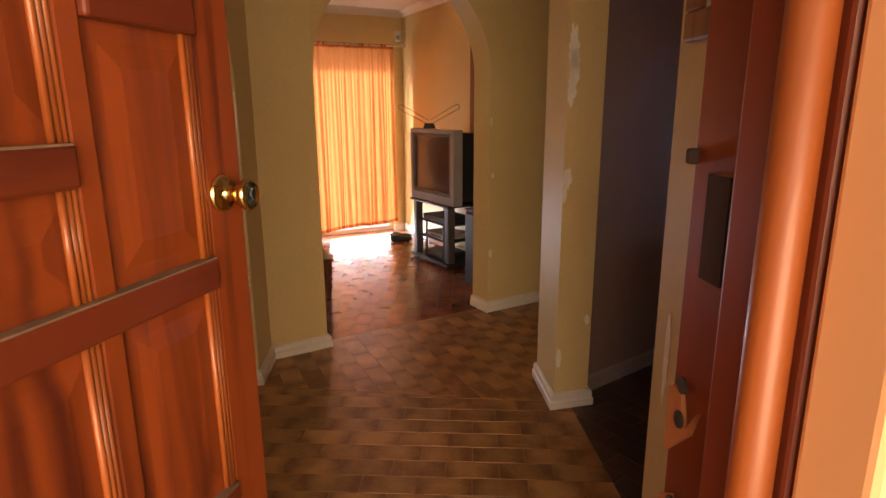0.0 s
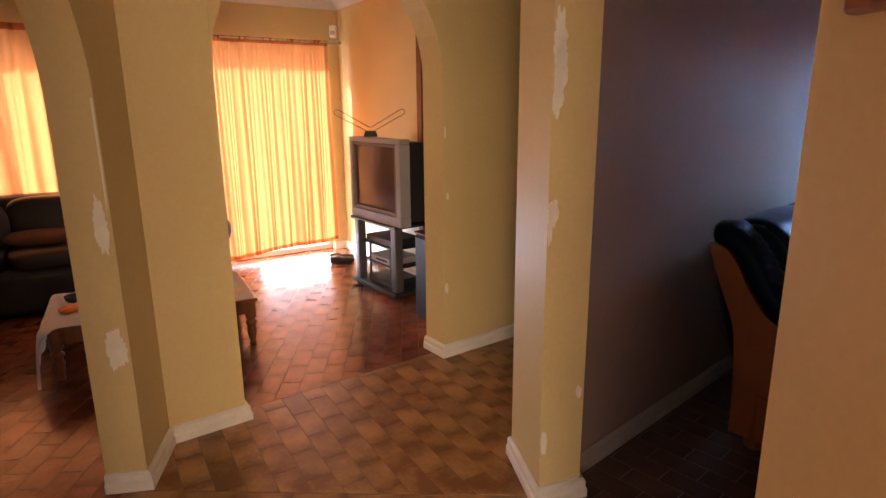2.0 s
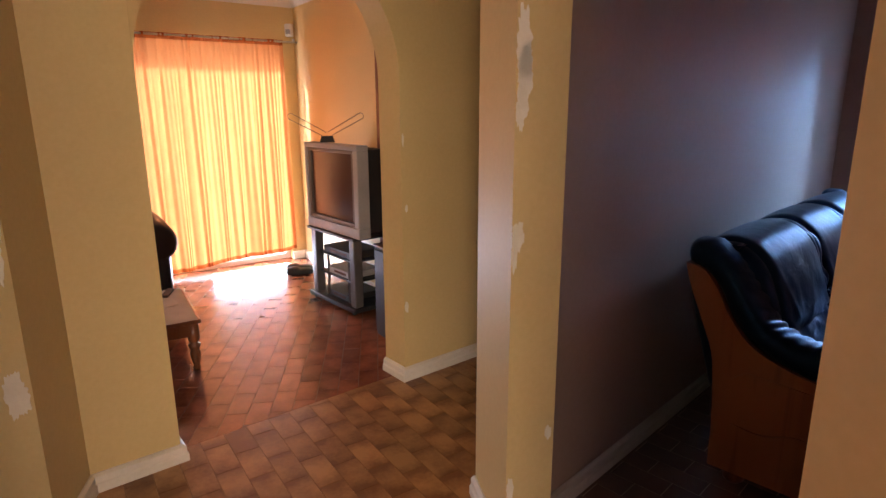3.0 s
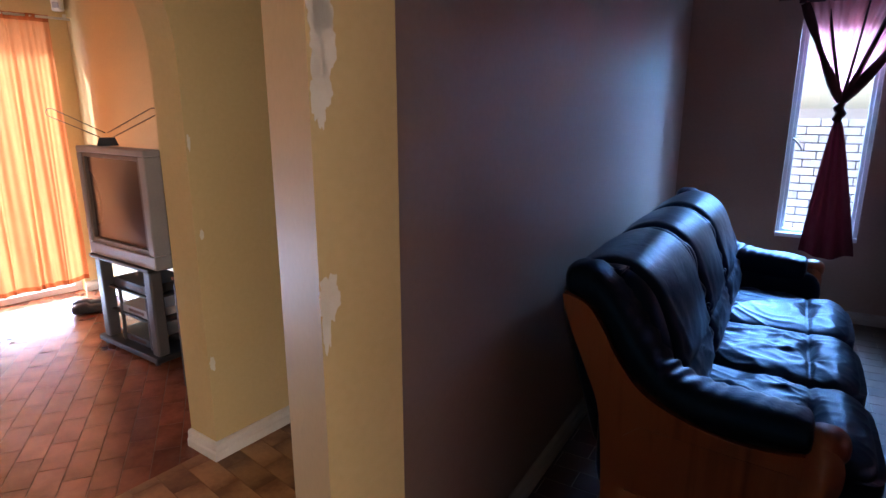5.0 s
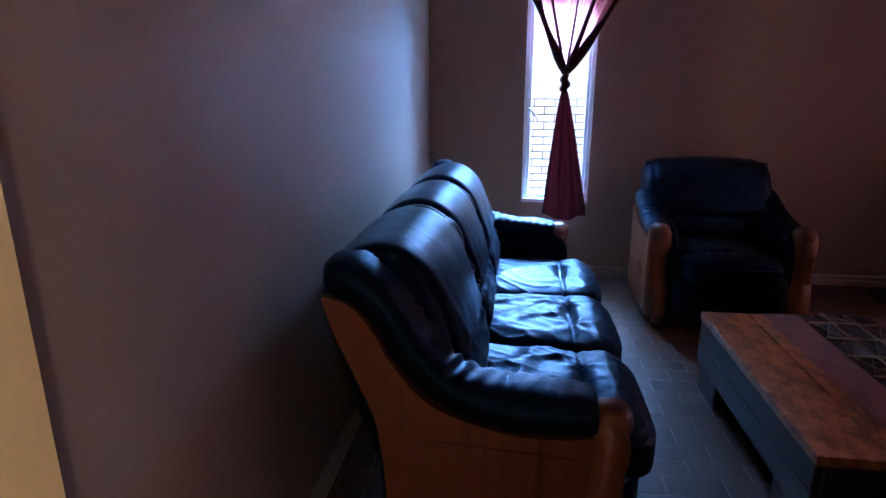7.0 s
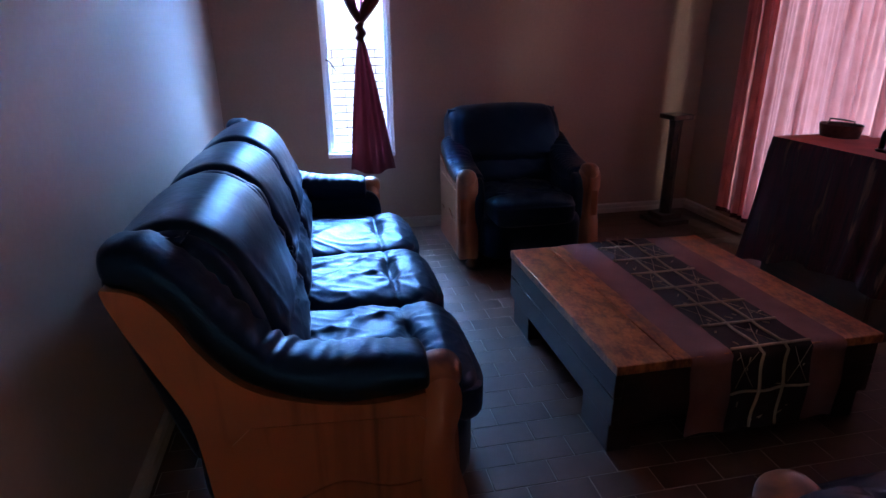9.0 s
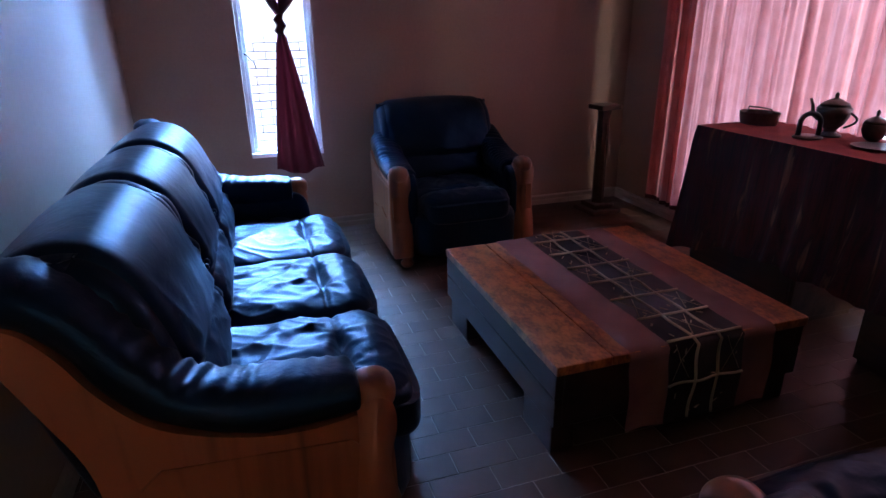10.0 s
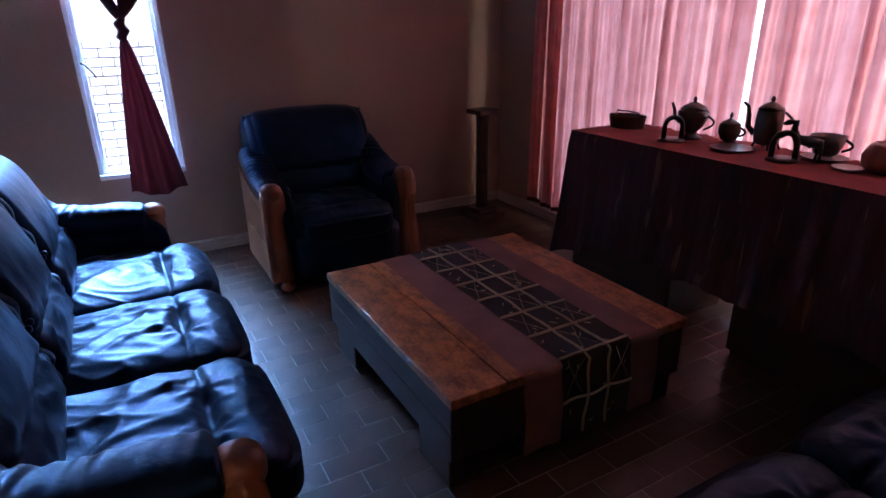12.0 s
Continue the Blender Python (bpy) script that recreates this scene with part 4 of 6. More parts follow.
rod("curtain_rail", tuple(back(-1.6, 0.075, 2.045)), tuple(back(-0.002, 0.075, 2.045)), 0.009, WHITE_PLASTIC, "white curtain rail over the glazed door")

curtain("red_curtain", pose(4.15, CY + 0.13, 0), 1.61, 0.14, 2.24, 17, RED_SHEER, WINE_SHEER, "backlit red curtain with loose folds", 0.032, 5, "lounge curtains", 0.03, 0.05)
curtain("red_curtain", pose(2.55, CY + 0.13, 0), 1.54, 0.14, 2.24, 17, RED_SHEER, WINE_SHEER, "backlit red curtain with loose folds", 0.032, 8, "lounge curtains", 0.03, 0.05)
rod("curtain_rail", (2.45, CY + 0.13, 2.25), (5.80, CY + 0.13, 2.25), 0.012, DARK_WOOD, "dark wooden curtain rail over the lounge window")


def knotted_curtain():
    t = thing("knotted_curtain", pose(WX - 0.075, 0.885, 0), "wine-red sheer curtain tied in a knot before the window", "curtain")
    ph = 0.8

    def tail(u, v):
        z = 0.455 + (1.33 - 0.455) * v
        half = 0.135 * (1 - v) ** 0.85 + 0.022
        a = (u - 0.5) * 2
        return Vector((0.020 * math.sin(a * 9 + ph) * (1 - 0.6 * v) - 0.012 * (1 - a * a), -0.04 * (1 - v) * 1.0 + a * half, z - 0.02 * (1 - v) * math.cos(a * 3)))
    part("tail", sheet(bmesh.new(), 50, 24, tail), WINE_SHEER, t, "hanging wine-red tail", smooth=True)

    def head(u, v):
        z = 1.44 + (2.06 - 1.44) * v
        half = 0.026 + (0.33 - 0.026) * v ** 0.9
        a = (u - 0.5) * 2
        return Vector((0.022 * (math.sin(a * 16 + ph) + 0.5 * math.sin(a * 37)) * (0.3 + 0.7 * v), -0.02 * v + a * half - 0.05 * v * v, z))
    part("drape", sheet(bmesh.new(), 110, 20, head), PINK_SHEER, t, "thin pink drape drawn to the knot", smooth=True)
    bm = bmesh.new()
    tube(bm, [(0, -0.33 + 0.01, 2.085), (0, 0.30, 2.085)], 0.03, 8)
    part("heading", bm, WINE_SHEER, t, smooth=True)
    part("edge_fold", tube(bmesh.new(), [(-0.012, 0.265 * k ** 0.9 + 0.0, 1.45 + 0.6 * k) for k in [i / 10 for i in range(11)]], [0.024 + 0.008 * math.sin(i * 0.9) for i in range(11)], 8), WINE_SHEER, t, smooth=True)
    part("edge_fold", tube(bmesh.new(), [(-0.012, -0.385 * k ** 0.9 - 0.0, 1.45 + 0.6 * k) for k in [i / 10 for i in range(11)]], [0.024 + 0.010 * math.sin(i * 0.7) for i in range(11)], 8), WINE_SHEER, t, smooth=True)
    for y1, r in ((0.14, 0.010), (-0.07, 0.008), (-0.20, 0.016)):
        part("gather", tube(bmesh.new(), [(-0.018, y1 * k ** 0.9, 1.45 + 0.6 * k) for k in [i / 8 for i in range(9)]], [r * (1.3 - 0.6 * i / 8) for i in range(9)], 6), WINE_SHEER, t, smooth=True)
    bm = soft(bmesh.new(), (0, 0, 1.385), (0.07, 0.062, 0.13), 2.6, 12, lambda q: q + Vector((0, 0.008 * math.sin(q.z * 90), 0)))
    part("knot", bm, WINE_SHEER, t, "tight cloth knot", smooth=True)
    rod("curtain_rail", (WX - 0.075, 0.42, 2.085), (WX - 0.075, 1.30, 2.085), 0.008, DARK_WOOD, "thin dark rail over the narrow window")


PINK_SHEER = sheer("thin_pink_cloth", (0.36, 0.08, 0.09), (0.76, 0.24, 0.23), 0.55)
knotted_curtain()


# ---------------------------------------------------------------- windows
def steel_window():
    t = thing("window_lounge", pose(WX, 0.9135, 0.545), "narrow white steel casement window, shut", "window", kind="structure")
    w, h = 0.4745, 1.424
    for x0, x1, y0, y1, z0, z1 in ((-0.006, 0.10, -w / 2, w / 2, 0.001, 0.030), (0.02, 0.10, -w / 2, w / 2, h - 0.03, h - 0.001), (0.02, 0.10, -w / 2 + 0.001, -w / 2 + 0.026, 0.03, h - 0.03), (0.02, 0.10, w / 2 - 0.026, w / 2 - 0.001, 0.03, h - 0.03)):
        part("window_frame", B(x0, x1, y0, y1, z0, z1, 0.003), WHITE_STEEL, t)
    for x0, x1, y0, y1, z0, z1 in ((0.035, 0.06, -w / 2 + 0.026, w / 2 - 0.026, 0.030, 0.055), (0.035, 0.06, -w / 2 + 0.026, w / 2 - 0.026, h - 0.055, h - 0.03), (0.035, 0.06, -w / 2 + 0.026, -w / 2 + 0.048, 0.055, h - 0.055), (0.035, 0.06, w / 2 - 0.048, w / 2 - 0.026, 0.055, h - 0.055)):
        part("sash_bar", B(x0, x1, y0, y1, z0, z1, 0.002), WHITE_STEEL, t)
    g = part("pane", B(0.045, 0.049, -w / 2 + 0.046, w / 2 - 0.046, 0.053, h - 0.053, 0), GLASS, t)
    g.visible_shadow = False
    hd = part("latch", tube(bmesh.new(), [(0.03, w / 2 - 0.035, 0.665), (0.01, w / 2 - 0.037, 0.668), (0.005, w / 2 - 0.055, 0.655), (0.004, w / 2 - 0.085, 0.610), (0.004, w / 2 - 0.095, 0.585)], [0.008, 0.008, 0.007, 0.006, 0.005], 8), WIRE, t, "dark metal casement handle", smooth=True)


steel_window()


def big_window(name, m, w, h, lights, label, mat):
    """Frame, mullions and panes; x across, z up, y outwards."""
    t = thing(name, m, label, "window", kind="structure")
    for x0, x1, z0, z1 in ((0, w, 0.001, 0.05), (0, w, h - 0.05, h - 0.001), (0.001, 0.05, 0.05, h - 0.05), (w - 0.05, w - 0.001, 0.05, h - 0.05)):
        part("window_frame", B(x0, x1, 0.06, 0.11, z0, z1, 0.003), mat, t)
    for i in range(lights):
        x0, x1 = 0.05 + (w - 0.1) * i / lights, 0.05 + (w - 0.1) * (i + 1) / lights
        if i:
            part("mullion", B(x0 - 0.022, x0 + 0.022, 0.06, 0.11, 0.05, h - 0.05, 0.003), mat, t)
        g = part("pane", B(x0 + 0.02, x1 - 0.02, 0.083, 0.087, 0.048, h - 0.048, 0), GLASS, t)
        g.visible_shadow = False


big_window("window_lounge_wide", pose(5.48, CY, 0.2, 0, 0, 180), 2.73, 1.9, 4, "wide white window behind the red curtains", WHITE_STEEL)
big_window("window_living", BK @ pose(-3.9, 0, 0.75), 1.55, 1.25, 3, "white window behind the orange curtain", WHITE_STEEL)
big_window("door_living_glazed", BK @ pose(-1.62, 0, 0.0), 1.48, 2.06, 1, "glazed white outer door behind the orange curtain", WHITE_STEEL)


# ---------------------------------------------------------------- living room
def television():
    t = thing("television", pose(3.492, 3.955, 0.572, 0, 0, 85.5), "bulky silver-grey tube television with a dark screen", "television")
    w, h = 0.735, 0.64
    for x0, x1, z0, z1 in ((0, w, 0, 0.075), (0, w, h - 0.035, h), (0, 0.055, 0.075, h - 0.035), (w - 0.04, w, 0.075, h - 0.035)):
        part("bezel_bar", B(x0, x1, -0.095, 0.0, z0, z1, 0.007), GREY_PLASTIC, t)
    part("inner_rim", sheet(bmesh.new(), 1, 1, lambda u, v: Vector((0.055 + (w - 0.095) * u, -0.03, 0.075 + (h - 0.11) * v))), BLACK_PLASTIC, t)
    for x0, x1, z0, z1 in ((0.056, w - 0.041, 0.076, 0.105), (0.056, w - 0.041, h - 0.06, h - 0.036), (0.056, 0.085, 0.105, h - 0.06), (w - 0.07, w - 0.041, 0.105, h - 0.06)):
        part("screen_surround", B(x0, x1, -0.035, -0.008, z0, z1, 0.004), TV_RIM, t)

    def glass(u, v):
        a, b = u * 2 - 1, v * 2 - 1
        return Vector((0.085 + (w - 0.155) * u, -0.026 + 0.014 * (1 - a * a) * (1 - b * b), 0.105 + (h - 0.165) * v))
    part("screen", sheet(bmesh.new(), 14, 12, glass), SCREEN, t, "curved glass screen with a brown reflection painted in", smooth=True)
    bm = bmesh.new()
    slab(bm, [(0.03, 0.03), (w - 0.03, 0.03), (w - 0.03, h - 0.03), (0.03, h - 0.03)], 0.16, lambda a, b, c: Vector((a, -0.095 - c, b)))
    part("back_shell", bm, BLACK_PLASTIC, t, "black plastic back")
    bm = bmesh.new()
    a = [bm.verts.new((x, -0.255, z)) for x, z in ((0.03, 0.03), (w - 0.03, 0.03), (w - 0.03, h - 0.03), (0.03, h - 0.03))]
    b = [bm.verts.new((x, -0.42, z)) for x, z in ((0.16, 0.04), (w - 0.16, 0.04), (w - 0.16, h - 0.16), (0.16, h - 0.16))]
    for i in range(4):
        bm.faces.new((a[i], a[(i + 1) % 4], b[(i + 1) % 4], b[i]))
    bm.faces.new(b)
    part("tube_housing", bm, BLACK_PLASTIC, t)


TV_RIM = two_tone("brownish_grey_plastic", (0.10, 0.075, 0.065), (0.15, 0.12, 0.10), 4, 60, 0.4, 0.05, 0.001)
television()


def tv_stand():
    t = thing("television_stand", pose(3.505, 4.03, 0, 0, 0, 85.5), "grey and black three-tier television stand", "stand")
    part("base", B(-0.01, 0.66, -0.40, 0.03, 0.02, 0.055, 0.008), BLACK_PLASTIC, t)
    for x in (0.035, 0.585):
        part("upright", B(x - 0.035, x + 0.035, -0.06, 0.01, 0.055, 0.55, 0.010), STAND_GREY, t)
        part("rear_upright", B(x - 0.03, x + 0.03, -0.37, -0.32, 0.055, 0.55, 0.006), BLACK_PLASTIC, t)
    for z in (0.22, 0.37):
        part("shelf", B(0.07, 0.55, -0.37, -0.02, z, z + 0.014, 0.003), BLACK_PLASTIC, t)
    for x in (0.14, 0.44):
        part("post", lathe(bmesh.new(), [(0.010, 0.056), (0.010, 0.384)], 10, (x, -0.03, 0)), STAND_GREY, t, smooth=True)
    part("top", B(-0.01, 0.66, -0.40, 0.02, 0.55, 0.571, 0.004), BLACK_PLASTIC, t)
    for x in (0.04, 0.60):
        for y in (-0.36, 0.0):
            part("castor", lathe(bmesh.new(), [(0.014, 0), (0.018, 0.01), (0.012, 0.02)], 10, (x, y, 0)), BLACK_PLASTIC, t)
    for nm, z, x0, x1, h, m, lab in (("video_player", 0.384, 0.12, 0.50, 0.055, BLACK_PLASTIC, "black video player on the stand's shelf"), ("decoder", 0.234, 0.14, 0.46, 0.05, GREY_PLASTIC, "grey decoder box on the stand's shelf"), ("disc_player", 0.056, 0.16, 0.48, 0.045, BLACK_PLASTIC, "black disc player on the stand's base")):
        d = thing(nm, pose(3.505, 4.03, z, 0, 0, 85.5), lab, "player")
        part("case", B(x0, x1, -0.30, -0.03, 0.0005, h, 0.004), m, d)
        part("display", B(x0 + 0.05, x1 - 0.1, -0.031, -0.0285, h * 0.35, h * 0.7, 0), SCREEN, d)


tv_stand()


def antenna():
    o = pose(3.492, 3.955, 1.2125, 0, 0, 85.5) @ pose(0.555, -0.10, 0, 0, 0, -116.5)
    t = thing("indoor_antenna", o, "rabbit-ear wire antenna on top of the television", "antenna")
    bm = bmesh.new()
    lo = [(-0.055, -0.035), (0.055, -0.035), (0.055, 0.035), (-0.055, 0.035)]
    a = [bm.verts.new((x, y, 0)) for x, y in lo]
    b = [bm.verts.new((x * 0.72, y * 0.72, 0.045)) for x, y in lo]
    bm.faces.new(a[::-1])
    bm.faces.new(b)
    for i in range(4):
        bm.faces.new((a[i], a[(i + 1) % 4], b[(i + 1) % 4], b[i]))
    part("foot", bm, BLACK_PLASTIC, t)
    for s in (-1, 1):
        d = Vector((s * 0.88, 0, 0.46)).normalized()
        nrm = Vector((-d.z, 0, d.x)) * (1 if s > 0 else -1)
        pts = []
        for i in range(9):
            an = -math.pi / 2 + math.pi * i / 8
            pts.append(Vector((0, 0, 0.055)) + d * (0.285 + 0.022 * math.cos(an)) + nrm * 0.022 * math.sin(an))
        base = [Vector((0, 0, 0.05)) + nrm * 0.016 + d * 0.015, Vector((0, 0, 0.05)) - nrm * 0.018 + d * 0.03]
        part("wire_loop", tube(bmesh.new(), [base[1]] + pts + [base[0]], 0.0028, 6), WIRE, t, smooth=True)


antenna()


def loudspeaker():
    t = thing("loudspeaker", pose(3.36, 3.47, 0, 0, 0, 80), "tall black floor loudspeaker beside the television", "loudspeaker")
    part("cabinet", B(0, 0.20, -0.26, 0, 0.0, 0.60, 0.006), BLACK_PLASTIC, t)
    part("front_cloth", B(0.012, 0.188, 0.0, 0.012, 0.03, 0.58, 0.004), BLACK_PLASTIC, t)
    part("top_trim", B(0, 0.2, -0.26, 0.012, 0.601, 0.615, 0.003), TURNED, t, "brown wooden top")


loudspeaker()


def alarm_sensor():
    t = thing("alarm_sensor", BK @ pose(0, 0, 2.15) , "small white movement sensor in the corner", "sensor")
    bm = B(-0.035, 0.035, -0.05, 0.0, -0.055, 0.055, 0.010)
    p = part("case", bm, WHITE_PLASTIC, t)
    p.matrix_local = pose(-0.045, -0.04, 0, 0, 0, -45)
    part("lens", B(-0.022, 0.022, -0.056, -0.049, -0.035, 0.005, 0.004), GREY_PLASTIC, t).matrix_local = pose(-0.045, -0.04, 0, 0, 0, -45)


alarm_sensor()

# side door's frame on the living room's side wall
t = thing("door_frame_side", BK @ pose(0, -1.60, 0), "brown timber frame of a side door", "door frame", kind="structure")
part("jamb", B(-0.030, -0.001, -0.075, 0.0, 0, 2.0, 0.004), FRAME_WOOD, t)
part("jamb", B(-0.030, -0.001, -0.955, -0.88, 0, 2.0, 0.004), FRAME_WOOD, t)
part("head", B(-0.030, -0.001, -0.955, 0.0, 2.001, 2.07, 0.004), FRAME_WOOD, t)
part("door_leaf", B(-0.018, -0.001, -0.879, -0.076, 0.01, 1.995, 0.003), DOOR_WOOD, t)


def living_table():
    m = pose(1.295, 4.19, 0, 0, 0, -13.5)
    t = thing("living_coffee_table", m, "dark wooden coffee table with turned legs", "coffee table")
    L, D, h = 1.085, 0.66, 0.31
    part("tabletop", B(-0.008, L + 0.008, -0.008, D + 0.008, h - 0.025, h, 0.006), TURNED, t)
    for x0, x1, y0, y1 in ((0.05, L - 0.05, 0.01, 0.03), (0.05, L - 0.05, D - 0.03, D - 0.01), (0.01, 0.03, 0.05, D - 0.05), (L - 0.03, L - 0.01, 0.05, D - 0.05)):
        part("apron", B(x0, x1, y0, y1, h - 0.10, h - 0.026, 0.003), TURNED, t)
    prof = [(0.018, 0.0), (0.022, 0.015), (0.016, 0.03), (0.024, 0.06), (0.030, 0.10), (0.022, 0.125), (0.032, 0.14), (0.034, 0.155), (0.020, 0.165), (0.033, 0.185), (0.033, 0.284)]
    for x, y in ((0.035, 0.035), (L - 0.035, 0.035), (0.035, D - 0.035), (L - 0.035, D - 0.035)):
        part("turned_leg", lathe(bmesh.new(), prof, 16, (x, y, 0)), TURNED, t, smooth=True)
    c = thing("tablecloth", m, "white tablecloth hanging over the coffee table's end", "tablecloth")

    def drape(u, v):
        x, y = -0.20 + (L + 0.19) * u, -0.02 - 0.15 * max(0.0, 1 - 5 * u) + (D + 0.19 + 0.15 * max(0.0, 1 - 5 * u)) * v
        z = h + 0.004
        over = max(0, -0.025 - x), max(0, -0.025 - y), max(0, y - D - 0.025)
        d = sum(over)
        x, y = max(x, -0.03 - 0.15 * over[0]), min(max(y, -0.03 - 0.15 * over[1]), D + 0.03 + 0.15 * over[2])
        return Vector((x - 0.010 * math.sin(v * 25) * min(1, d * 9), y + 0.010 * math.sin(u * 30) * min(1, d * 9), z - d * 1.15 + 0.001 * math.sin(u * 40 + v * 31)))
    part("cloth", sheet(bmesh.new(), 48, 36, drape), WHITE_CLOTH, c, smooth=True)
    at = lambda x, y: m @ pose(x, y, h + 0.006)
    p = thing("snack_packet", at(0.13, 0.26) @ pose(0, 0, 0, 0, 0, 25), "crumpled orange snack packet on the tablecloth", "packet")
    part("packet", soft(bmesh.new(), (0, 0, 0.018), (0.17, 0.10, 0.036), 3, 10, lambda q: q + Vector((0, 0, 0.007 * noise.noise(q * 40)))), ORANGE_FOIL, p, smooth=True)
    p = thing("glass_ashtray", at(0.12, 0.46), "small dark glass ashtray on the tablecloth", "ashtray")
    part("bowl", lathe(bmesh.new(), [(0.045, 0), (0.055, 0.01), (0.06, 0.035), (0.052, 0.035), (0.045, 0.012), (0.0005, 0.010)], 20), GLASS_DARK, p, smooth=True)
    p = thing("papers", at(0.90, 0.40) @ pose(0, 0, 0, 0, 0, 12), "loose white papers on the coffee table", "paper")
    for i in range(3):
        part("sheet", B(-0.09 + 0.01 * i, 0.09 + 0.01 * i, -0.12, 0.12, 0.0008 * i, 0.0008 * i + 0.0006, 0), WHITE_PLASTIC, p)
    p = thing("remote_control", at(0.99, 0.56) @ pose(0, 0, 0, 0, 0, 70), "black remote control on the coffee table", "remote")
    part("case", B(-0.08, 0.08, -0.022, 0.022, 0, 0.018, 0.005), BLACK_PLASTIC, p)


ORANGE_FOIL = two_tone("orange_foil", (0.6, 0.12, 0.02), (0.8, 0.3, 0.05), 12, 60, 0.3, 0.3, 0.004)
GLASS_DARK = two_tone("smoky_glass", (0.03, 0.035, 0.05), (0.06, 0.07, 0.09), 8, 60, 0.1, 0.02, 0.001)
living_table()


def couch():
    t = thing("brown_couch", BK @ pose(-3.65, -0.06, 0), "dark brown upholstered couch with rolled arms", "sofa")
    L, D = 2.28, 0.80
    # local y runs from the wall (0) to the front (-D)
    part("base", soft(bmesh.new(), (L / 2, -D / 2, 0.19), (L, D - 0.06, 0.34), 9, 10), BROWN_LEATHER, t, smooth=True)
    part("back_frame", soft(bmesh.new(), (L / 2, -0.13, 0.48), (L - 0.1, 0.26, 0.66), 5, 14), BROWN_LEATHER, t, smooth=True)
    for i in range(3):
        xc = 0.20 + (L - 0.4) * (i + 0.5) / 3
        part("seat_cushion", soft(bmesh.new(), (xc, -0.48, 0.40), ((L - 0.4) / 3, 0.56, 0.16), 5, 14), BROWN_LEATHER, t, smooth=True)
        part("back_cushion", soft(bmesh.new(), (xc, -0.28, 0.63), ((L - 0.4) / 3, 0.20, 0.36), 4, 14, lambda q: q + Vector((0, 0.02 * noise.noise(q * 6), 0))), BROWN_LEATHER, t, smooth=True)
    for x in (0.11, L - 0.11):
        part("arm", soft(bmesh.new(), (x, -D / 2 - 0.02, 0.28), (0.20, D - 0.04, 0.52), 6, 12), BROWN_LEATHER, t, smooth=True)
        bm = bmesh.new()
        tube(bm, [(x, -0.10, 0.54), (x, -0.45, 0.535), (x, -D - 0.01, 0.50), (x, -D - 0.03, 0.495)], [0.13, 0.14, 0.145, 0.12], 18)
        part("arm_roll", bm, BROWN_LEATHER, t, smooth=True)
    for x in (0.12, L - 0.12):
        for y in (-0.08, -D + 0.08):
            part("foot", lathe(bmesh.new(), [(0.03, 0), (0.035, 0.03)], 10, (x, y, 0)), DARK_WOOD, t)
    c = thing("throw_cushion", BK @ pose(-3.0, -0.46, 0.47, 0, 0, 10), "grey-blue throw cushion on the couch", "cushion")
    part("cushion", soft(bmesh.new(), (0, 0, 0.16), (0.42, 0.16, 0.36), 2.6, 14, lambda q: q + Vector((0, 0.25 * (q.z - 0.1), 0))), BLUE_CLOTH, c, smooth=True)
    c = thing("throw_cushion", BK @ pose(-2.62, -0.50, 0.475, 0, 0, -8), "brown throw cushion on the couch", "cushion")
    part("cushion", soft(bmesh.new(), (0, 0, 0.05), (0.46, 0.30, 0.11), 2.6, 14), TAN_CLOTH, c, smooth=True)


BLUE_CLOTH = two_tone("grey_blue_cloth", (0.05, 0.06, 0.085), (0.10, 0.11, 0.14), 6, 120, 0.9, 0.3, 0.002)
TAN_CLOTH = two_tone("tan_cloth", (0.10, 0.045, 0.025), (0.17, 0.08, 0.05), 6, 120, 0.9, 0.3, 0.002)
couch()
t = thing("slippers", pose(3.80, 5.28, 0, 0, 0, 60), "pair of dark slippers on the tiled floor", "slippers")
for x in (0, 0.11):
    part("slipper", soft(bmesh.new(), (x, 0, 0.03), (0.09, 0.24, 0.06), 3, 10, lambda q: Vector((q.x, q.y, q.z + (0.018 if q.y > 0.02 and q.z > 0.03 else 0)))), BLACK_PLASTIC, t, smooth=True)


